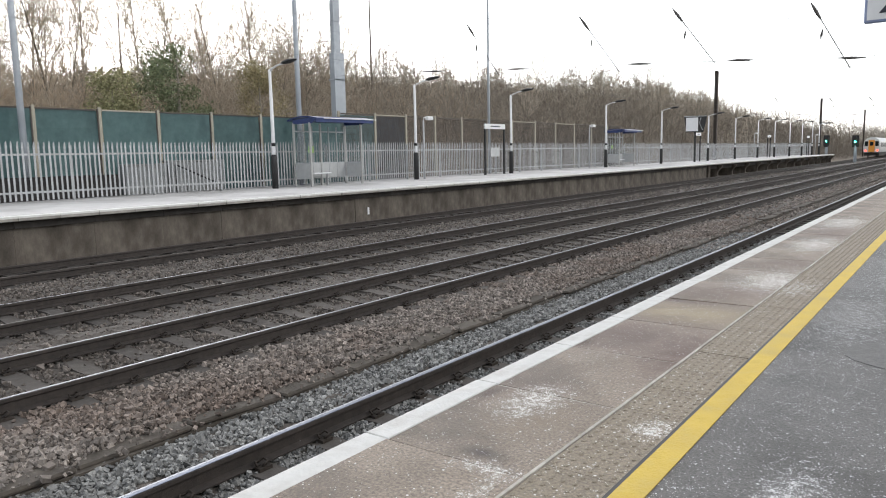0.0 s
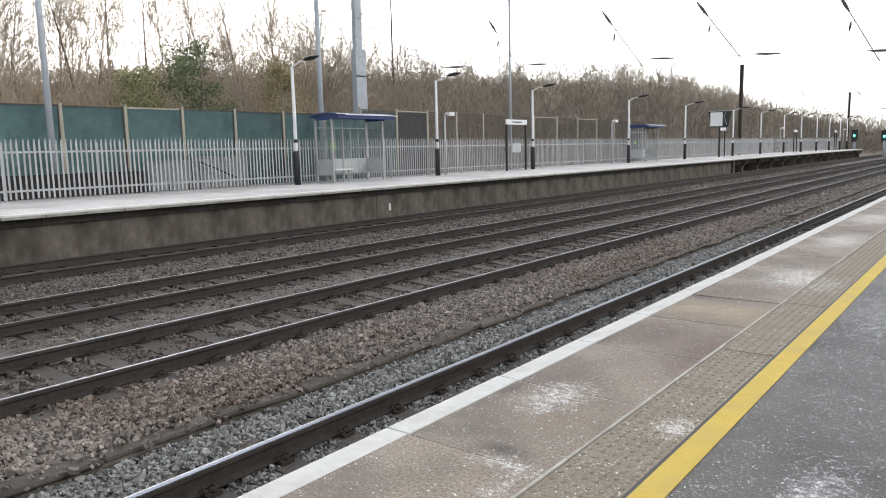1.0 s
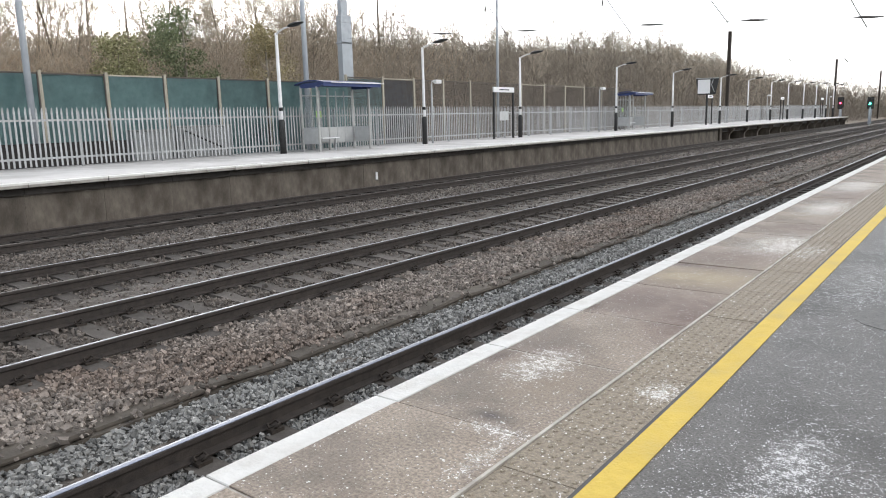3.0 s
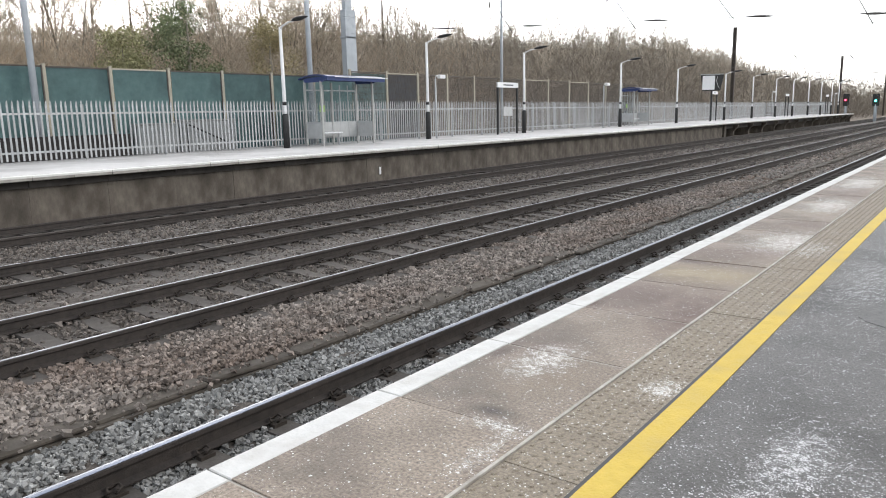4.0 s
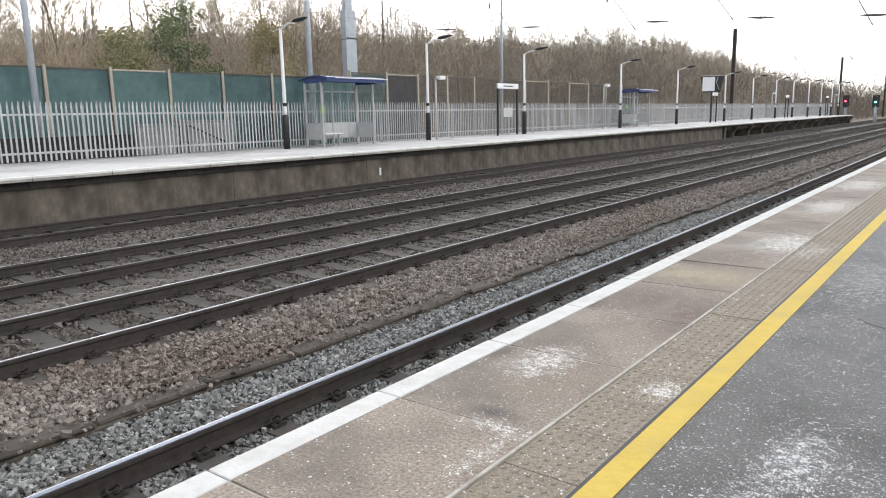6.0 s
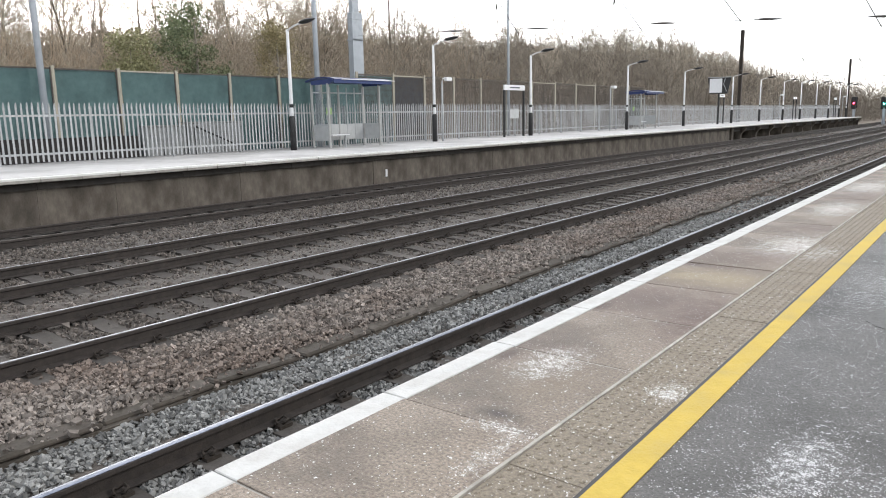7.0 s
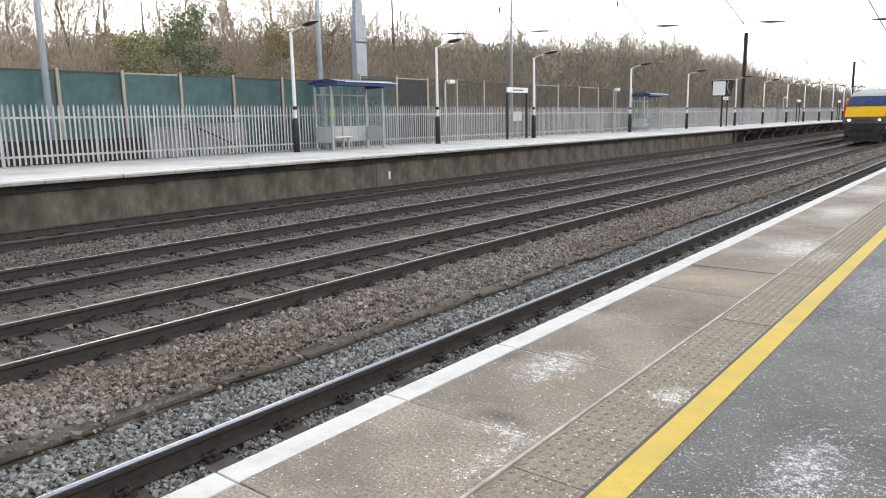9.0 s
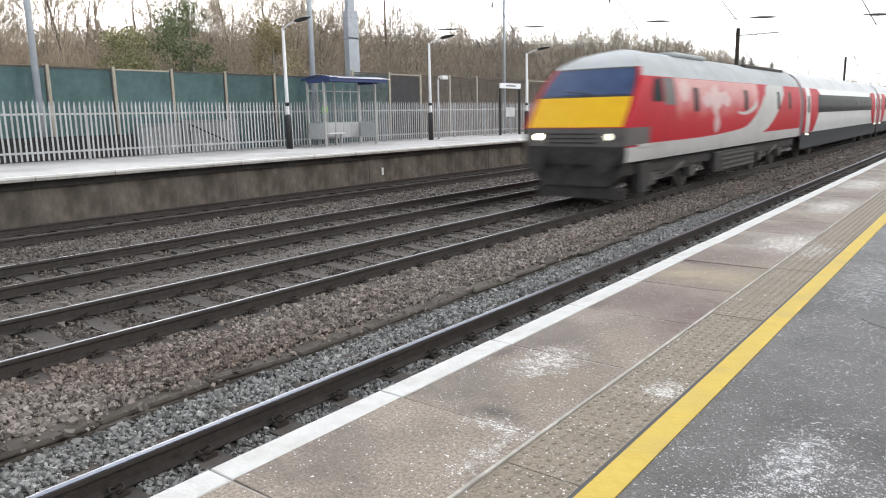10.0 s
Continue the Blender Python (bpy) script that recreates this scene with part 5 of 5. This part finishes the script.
def front_strip(bm, z0, z1, inset=0.0, proud=0.0, n=8, m=4):
    """A band of the raked cab front between two heights."""
    rows = []
    for j in range(m + 1):
        z = z0 + (z1 - z0) * j / m
        y = nose_back(z)
        w = side_x(z) * nose_w(y) - inset
        full = max(w + inset, 0.01)
        rows.append([bm.verts.new((w * (2 * k / n - 1), y - proud - 0.10 * (1 - (w / full * (2 * k / n - 1)) ** 2), z)) for k in range(n + 1)])
    for r0, r1 in zip(rows, rows[1:]):
        for k in range(n):
            f = bm.faces.new((r0[k], r0[k + 1], r1[k + 1], r1[k]))
            f.smooth = True


def wheel_mesh(r):
    bm = bmesh.new()
    tube(bm, [(-0.07, 0, 0), (-0.04, 0, 0), (-0.035, 0, 0), (0.06, 0, 0), (0.065, 0, 0)], [r * 0.75, r * 0.78, r + 0.03, r, r * 0.5], 24)
    return mesh_of("wheel", bm, M_BOGIE)


WHEEL = wheel_mesh(0.5)


def bogie(parent, y, base=3.35):
    b = empty("bogie", pose(0, y, 0))
    b.parent = parent
    b["label"] = "grimy two-axle bogie"
    for sx in (1, -1):
        for dy in (-base / 2, base / 2):
            piece("wheel", WHEEL, b, pose(sx * 0.76, dy, 0.5, 0, 0, 0 if sx > 0 else 180))
            part("axlebox", boxed(sx * 1.02 - 0.12, sx * 1.02 + 0.12, dy - 0.2, dy + 0.2, 0.33, 0.68, 0.04), M_BOGIE, b)
        bm = bmesh.new()
        extrude_profile(bm, [(sx * 1.0 - 0.08, 0.62), (sx * 1.0 + 0.08, 0.62), (sx * 1.0 + 0.08, 0.84), (sx * 1.0 - 0.08, 0.84)], -base / 2 - 0.4, base / 2 + 0.4)
        part("side_frame", bm, M_BOGIE, b)
        part("damper", tubed([(sx * 1.16, -0.7, 0.5), (sx * 1.16, 0.6, 0.78)], 0.05, 6), M_BOGIE, b)
    return b


def locomotive(t):
    L = 19.4
    flat = lambda z: (lambda y: z)
    ys = [0, 0.15, 0.3, 0.5, 0.7, 0.9, 1.1, 1.4, 1.8, 2.2, 2.7, 3.1] + [3.5 + k for k in range(16)] + [L]
    e = empty("locomotive")
    e.parent = t
    e["label"] = "red electric locomotive with raked yellow cab front"
    bm = bmesh.new()
    loft_side(bm, nose_back, ys, flat(1.36), flat(2.98), n=10)
    bm.faces.new([bm.verts.new(p) for p in [(-side_x(z), L, z) for z in (1.0, 1.7, 2.4, 2.95, 3.28, 3.6)] + [(side_x(z), L, z) for z in (3.6, 3.28, 2.95, 2.4, 1.7, 1.0)]])
    part("bodyside", bm, M_RED, e, "glossy red bodyside")
    bm = bmesh.new()
    loft_side(bm, nose_back, ys, flat(2.98), flat(3.73), n=8)
    part("roof", bm, M_LOCOROOF, e, "pale grey roof")
    bm = bmesh.new()
    front_strip(bm, 3.2, 3.73, m=8)
    part("cab_dome", bm, M_LOCOROOF, e)
    bm = bmesh.new()
    loft_side(bm, nose_back, ys, flat(1.02), flat(1.36), n=3)
    part("lower_band", bm, M_LOCOWHITE, e, "white band along the bottom")
    bm = bmesh.new()
    loft_side(bm, nose_back, ys[:8], flat(1.4), flat(1.8), 0.006, n=3)
    part("side_light_band", bm, M_BAND, e)
    bm = bmesh.new()
    front_strip(bm, 1.8, 3.2, m=8)
    part("windscreen_surround", bm, M_RED, e, "red cab front and pillars")
    bm = bmesh.new()
    front_strip(bm, 1.82, 2.5, 0.11, 0.008)
    part("yellow_panel", bm, M_TRAINYELLOW, e, "bright yellow warning panel")
    bm = bmesh.new()
    front_strip(bm, 2.5, 3.2, 0.10, 0.008)
    part("windscreen_seal", bm, M_BLACK, e, "black windscreen seal")
    bm = bmesh.new()
    front_strip(bm, 2.55, 3.16, 0.14, 0.014)
    part("windscreen", bm, M_SCREEN, e, "large blue-tinted raked windscreen")
    bm = bmesh.new()
    tube(bm, [(0.3, 0.45, 2.52), (0.1, 0.52, 2.6), (-0.5, 0.56, 2.64)], 0.012, 4)
    part("wiper", bm, M_BLACK, e)
    bm = bmesh.new()
    front_strip(bm, 1.38, 1.8)
    part("light_band", bm, M_BAND, e, "grey band with the lights")
    bm = bmesh.new()
    front_strip(bm, 0.95, 1.38)
    part("lower_front", bm, M_UNDER, e)
    for sx in (1, -1):
        h = part("headlight", tubed([(sx * 0.9, 0.02, 1.6), (sx * 0.9, -0.07, 1.6)], [0.085, 0.075], 14), M_HEADLIGHT if sx < 0 else M_MARKER, e, "lit headlight")
        part("lamp_bezel", boxed(sx * 0.92 - 0.2, sx * 0.92 + 0.2, -0.02, 0.03, 1.47, 1.73, 0.02), M_BLACK, h)
        part("buffer", tubed([(sx * 0.87, 0.3, 1.03), (sx * 0.87, -0.25, 1.03), (sx * 0.87, -0.28, 1.03), (sx * 0.87, -0.33, 1.03)], [0.1, 0.1, 0.24, 0.24], 14), M_UNDER, e)
    for z in (1.45, 1.55, 1.65):
        part("grille_bar", boxed(-0.62, 0.62, -0.11, -0.05, z, z + 0.035), M_BLACK, e)
    bm = bmesh.new()
    extrude_profile(bm, [(-0.85, 0.45), (0.85, 0.45), (1.1, 0.7), (1.2, 1.02), (-1.2, 1.02), (-1.1, 0.7)], 0.12, 0.9)
    part("buffer_beam", bm, M_UNDER, e)
    bm = bmesh.new()
    extrude_profile(bm, [(-1.05, 0.16), (1.05, 0.16), (1.12, 0.36), (0.8, 0.45), (-0.8, 0.45), (-1.12, 0.36)], 0.25, 0.7)
    part("snowplough", bm, M_UNDER, e)
    part("coupling_hook", tubed([(0, 0.1, 0.98), (0, -0.25, 0.95), (0, -0.3, 0.8)], 0.05, 6), M_UNDER, e)
    for sx in (1, -1):
        bm = bmesh.new()
        loft_side(bm, None, [1.55, 1.8, 2.05, 2.3], lambda y: 2.38, lambda y: 2.5 + 0.45 * min(1, (y - 1.5) / 0.35), 0.006, 3, (sx,))
        part("cab_side_window", bm, M_DARKGLASS, e)
        bm = bmesh.new()
        loft_side(bm, None, [2.45, 2.8, 3.2], flat(2.3), flat(2.95), 0.007, 4, (sx,))
        part("door_upper", bm, M_BAND, e, "grey cab door")
        for a in (2.42, 3.22):
            bm = bmesh.new()
            loft_side(bm, None, [a, a + 0.03], flat(1.45), flat(2.95), 0.01, 5, (sx,))
            part("door_seam", bm, M_UNDER, e)
        for yy in (4.8, 10.2, 15.0, 17.0):
            bm = bmesh.new()
            loft_side(bm, None, [yy, yy + 0.42], flat(2.12), flat(2.75), 0.012, 3, (sx,))
            part("body_window", bm, M_DARKGLASS, e)
        # white sweep that climbs from the lower band to the roof
        bm = bmesh.new()
        yy = [0.6 + 0.4 * k for k in range(42)]
        lo = lambda y: 1.34 + 1.64 * max(0.0, (y - 12.4) / 4.2) ** 1.9
        hi = lambda y: min(2.98, 1.42 + 0.3 * max(0.0, (y - 4.5) / 8) ** 2 + 1.6 * max(0.0, (y - 9.8) / 4.2) ** 2.2)
        yy = [y for y in yy if lo(y) < hi(y) - 0.01]
        loft_side(bm, None, yy, lo, hi, 0.008, 6, (sx,))
        part("white_sweep", bm, M_LOCOWHITE, e, "white livery sweep")
        bm = bmesh.new()
        yy = [9.4 + 0.25 * k for k in range(11)]
        loft_side(bm, None, yy, lambda y: 1.98 + 0.09 * (y - 10.2) ** 2, lambda y: 2.07 + 0.115 * (y - 10.0) ** 2, 0.009, 2, (sx,))
        part("white_arc", bm, M_LOCOWHITE, e)
        bm = bmesh.new()
        yy = [3.3 + 0.4 * k for k in range(23)]
        loft_side(bm, None, yy, lambda y: 1.8, lambda y: 2.97, 0.005, 4, (sx,))
        part("pale_crest", bm, M_PALEPINK, e, "pale crest graphic fading into red")
        for y0, y1, z0, z1, lean in ((5.6, 6.5, 2.2, 2.62, 0.3), (6.3, 7.5, 2.05, 2.85, 0.0), (6.75, 7.35, 1.5, 2.1, -0.2), (7.4, 8.5, 2.3, 2.75, -0.35), (3.6, 4.5, 2.35, 2.93, 0.4)):
            bm = bmesh.new()
            yy = [y0 + (y1 - y0) * k / 12 for k in range(13)]
            dip = lambda y, y0=y0, y1=y1: abs(2 * (y - y0) / (y1 - y0) - 1)
            low = lambda y, z0=z0, z1=z1, y0=y0, lean=lean: z0 + (z1 - z0) * (0.42 * dip(y) ** 2 + 0.06 * math.sin(9 * y)) + lean * 0.25 * (y - y0)
            top = lambda y, z0=z0, z1=z1, y0=y0, lean=lean: max(low(y) + 0.01, min(2.96, z1 - (z1 - z0) * (0.35 * dip(y) ** 1.5 + 0.08 * math.sin(13 * y + 1)) + lean * 0.3 * (y - y0)))
            loft_side(bm, None, yy, low, top, 0.0085, 5, (sx,))
            part("crest", bm, M_CREST, e, "pale crest graphic")
        # fuel and battery boxes, grilles, skirt plates
        part("equipment_case", boxed(sx * 1.2 - 0.1, sx * 1.2 + 0.1, 7.3, 12.2, 0.32, 0.93, 0.03), M_UNDER, e)
        for k in range(4):
            part("case_rail", boxed(sx * 1.31 - 0.015, sx * 1.31 + 0.015, 8.0, 12.0, 0.38 + 0.14 * k, 0.43 + 0.14 * k), M_BOGIE, e)
        part("step", boxed(sx * 1.2 - 0.1, sx * 1.2 + 0.1, 1.0, 1.6, 0.25, 0.95, 0.02), M_UNDER, e)
    part("underframe", boxed(-1.15, 1.15, 0.6, L, 0.7, 0.97), M_UNDER, e)
    bogie(e, 4.0)
    bogie(e, 15.4)
    part("roof_well", boxed(-0.75, 0.75, 12.5, 18.6, 3.5, 3.66, 0.02), M_UNDER, e)
    part("roof_hatch", boxed(-0.7, 0.7, 5.0, 8.0, 3.6, 3.72, 0.04), M_LOCOROOF, e)
    pan = part("pantograph", tubed([(0, 17.6, 3.7), (0, 15.6, 4.25), (0, 17.2, 5.0)], 0.035, 6), M_UNDER, e, "raised pantograph")
    part("collector_head", boxed(-0.8, 0.8, 17.1, 17.3, 5.0, 5.04, 0.01), M_UNDER, pan)
    for y in (13.4, 14.6, 18.0):
        part("roof_insulator", insulator((0.45, y, 3.62), (0.45, y, 4.0), 0.1, 4), M_BAND, e)
    part("gangway_gap", boxed(-0.6, 0.6, L, L + 0.3, 1.0, 3.3), M_UNDER, e)
    e.scale = (1, 0.885, 1)
    return e


def coach(t, y0, L=22.4, first=False):
    flat = lambda z: (lambda y: z)
    c = empty("coach", pose(0, y0, 0))
    c.parent = t
    c["label"] = "white coach with dark window band and red ends"
    ys = [L * k / 14 for k in range(15)]
    bm = bmesh.new()
    loft_side(bm, None, ys, flat(1.12), flat(2.98), n=8)
    for y in (0, L):
        bm.faces.new([bm.verts.new(p) for p in [(-side_x(z), y, z) for z in (1.0, 1.7, 2.4, 2.95, 3.28, 3.6)] + [(side_x(z), y, z) for z in (3.6, 3.28, 2.95, 2.4, 1.7, 1.0)]])
    part("bodyside", bm, M_TRAINWHITE, c)
    bm = bmesh.new()
    loft_side(bm, None, ys, flat(2.98), flat(3.73), n=6)
    part("roof", bm, M_ROOF, c)
    bm = bmesh.new()
    loft_side(bm, None, ys, flat(0.45), flat(1.12), n=3)
    part("skirt", bm, M_SKIRT, c, "dark grey skirt")
    for sx in (1, -1):
        bm = bmesh.new()
        loft_side(bm, None, [2.9, L - 2.9], flat(1.95), flat(2.72), 0.018, 10, (sx,))
        band = part("window_band", bm, M_SKIRT, c)
        for k in range(8):
            a = 3.1 + k * (L - 6.2) / 8
            bm = bmesh.new()
            loft_side(bm, None, [a + 0.08, a + (L - 6.2) / 8 - 0.08], flat(1.99), flat(2.68), 0.024, 10, (sx,))
            part("window", bm, M_DARKGLASS, band)
        for a, b, s in ((0.0, 2.7, 1), (L - 2.7, L, -1)):
            far = lambda v, a=a, b=b, s=s: a + v if s > 0 else b - v     # distance in from this end
            span = lambda v0, v1, n: sorted(far(v0 + (v1 - v0) * k / n) for k in range(n + 1))
            inward = lambda y, a=a, b=b, s=s: y - a if s > 0 else b - y
            bm = bmesh.new()
            loft_side(bm, None, span(0.0, 0.5, 1), flat(1.13), flat(2.97), 0.014, 14, (sx,))
            part("red_corner", bm, M_RED, c, "red end strip")
            bm = bmesh.new()
            loft_side(bm, None, span(1.35, 3.7, 10), lambda y: min(2.7, 1.13 + 0.62 * max(0.0, inward(y) - 1.9) ** 1.6), lambda y: 2.97 - 0.27 * max(0.0, (inward(y) - 2.9) / 0.8), 0.014, 14, (sx,))
            part("red_panel", bm, M_RED, c, "red swept end panel")
            d = min(far(0.52), far(1.32))
            bm = bmesh.new()
            loft_side(bm, None, [d, d + 0.8], flat(1.13), flat(2.9), 0.02, 14, (sx,))
            door = part("door", bm, M_TRAINWHITE, c, "white plug door")
            bm = bmesh.new()
            loft_side(bm, None, [d + 0.22, d + 0.58], flat(1.95), flat(2.65), 0.028, 10, (sx,))
            part("door_window", bm, M_DARKGLASS, door)
            part("door_lamp", boxed(sx * 1.37 - 0.03, sx * 1.37 + 0.03, d + 0.3, d + 0.55, 1.02, 1.1), M_MARKER, door, "small lit step lamp")
    bogie(c, 3.2, 2.6)
    bogie(c, L - 3.2, 2.6)
    part("gangway", boxed(-0.6, 0.6, L, L + 0.5, 1.0, 3.3), M_UNDER, c)
    return c


def express():
    t = empty("express_train", pose(T2, 0, 0))
    tagged(t, "red, white and yellow electric express train with dark underframe", "train")
    locomotive(t)
    for k in range(6):
        coach(t, 17.7 + 22.95 * k)
    return t


def unit_train():
    """Suburban electric unit seen from its tail."""
    t = empty("suburban_train", pose(T4, 0, 0))
    tagged(t, "white suburban electric train with orange end and red tail lamps", "train")
    flat = lambda z: (lambda y: z)
    for k in range(4):
        c = empty("carriage", pose(0, 20.3 * k, 0))
        c.parent = t
        ys = [0.35] + [20 * j / 8 for j in range(1, 9)]
        bm = bmesh.new()
        loft_side(bm, None, ys, flat(0.95), flat(2.98), n=8)
        part("bodyside", bm, M_TRAINWHITE, c)
        bm = bmesh.new()
        loft_side(bm, None, ys, flat(2.98), flat(3.73), n=6)
        part("roof", bm, M_ROOF, c)
        for sx in (1, -1):
            for j in range(7):
                bm = bmesh.new()
                loft_side(bm, None, [1.6 + 2.5 * j, 3.6 + 2.5 * j], flat(1.9), flat(2.75), 0.01, 3, (sx,))
                part("window", bm, M_DARKGLASS, c)
        part("underframe", boxed(-1.2, 1.2, 0.5, 20, 0.35, 0.97), M_UNDER, c)
        bogie(c, 3.0, 2.6)
        bogie(c, 17.0, 2.6)
        part("gangway", boxed(-0.5, 0.5, 20, 20.3, 1.0, 3.2), M_UNDER, c)
        if k == 0:
            bm = bmesh.new()
            pts = [(side_x(z), z) for z in (0.95, 1.7, 2.4, 2.95, 3.28, 3.52, 3.68)]
            extrude_profile(bm, [(0.97 * x, z) for x, z in pts] + [(-0.97 * x, z) for x, z in pts[::-1]], 0.0, 0.4)
            part("cab_end", bm, M_TRAINWHITE, c)
            part("end_door", boxed(-0.5, 0.5, -0.06, 0.0, 1.0, 3.2, 0.02), M_ORANGE, c, "orange end panel")
            part("end_door_window", boxed(-0.28, 0.28, -0.08, -0.061, 2.2, 2.9, 0.005), M_DARKGLASS, c)
            for sx in (1, -1):
                part("cab_window", boxed(sx * 0.85 - 0.28, sx * 0.85 + 0.28, -0.04, 0.0, 2.1, 3.0, 0.02), M_DARKGLASS, c)
                part("side_panel", boxed(sx * 0.88 - 0.32, sx * 0.88 + 0.32, -0.03, 0.0, 1.0, 1.95, 0.02), M_TRAINWHITE, c)
                part("tail_lamp", tubed([(sx * 0.95, -0.02, 1.3), (sx * 0.95, -0.07, 1.3)], 0.13, 12), M_TAIL, c, "lit red tail lamp")
            part("coupler", boxed(-0.25, 0.25, -0.5, 0.0, 0.7, 1.05, 0.05), M_UNDER, c)
    return t


train = express()
leaving = unit_train()


def motions():
    walk(train, [(t, pose(T2, y, 0)) for t, y in ((0, 400), (6.8, 134), (8.2, 82.0), (8.6, 69.5), (9.0, 56.2), (9.2, 49.0), (9.4, 41.2), (9.6, 33.0), (9.8, 24.4), (10.0, 15.3))])
    walk(leaving, [(t, pose(T4, y, 0)) for t, y in ((0, 156), (2.5, 184), (5.0, 220), (10.0, 300))])
    walk(carrier, [(t, pose(0, 0, z)) for t, z in ((0, 0), (1.2, 0), (1.27, -0.55), (10.0, -0.55))])


for made in bpy.data.meshes:
    made.validate()
motions()
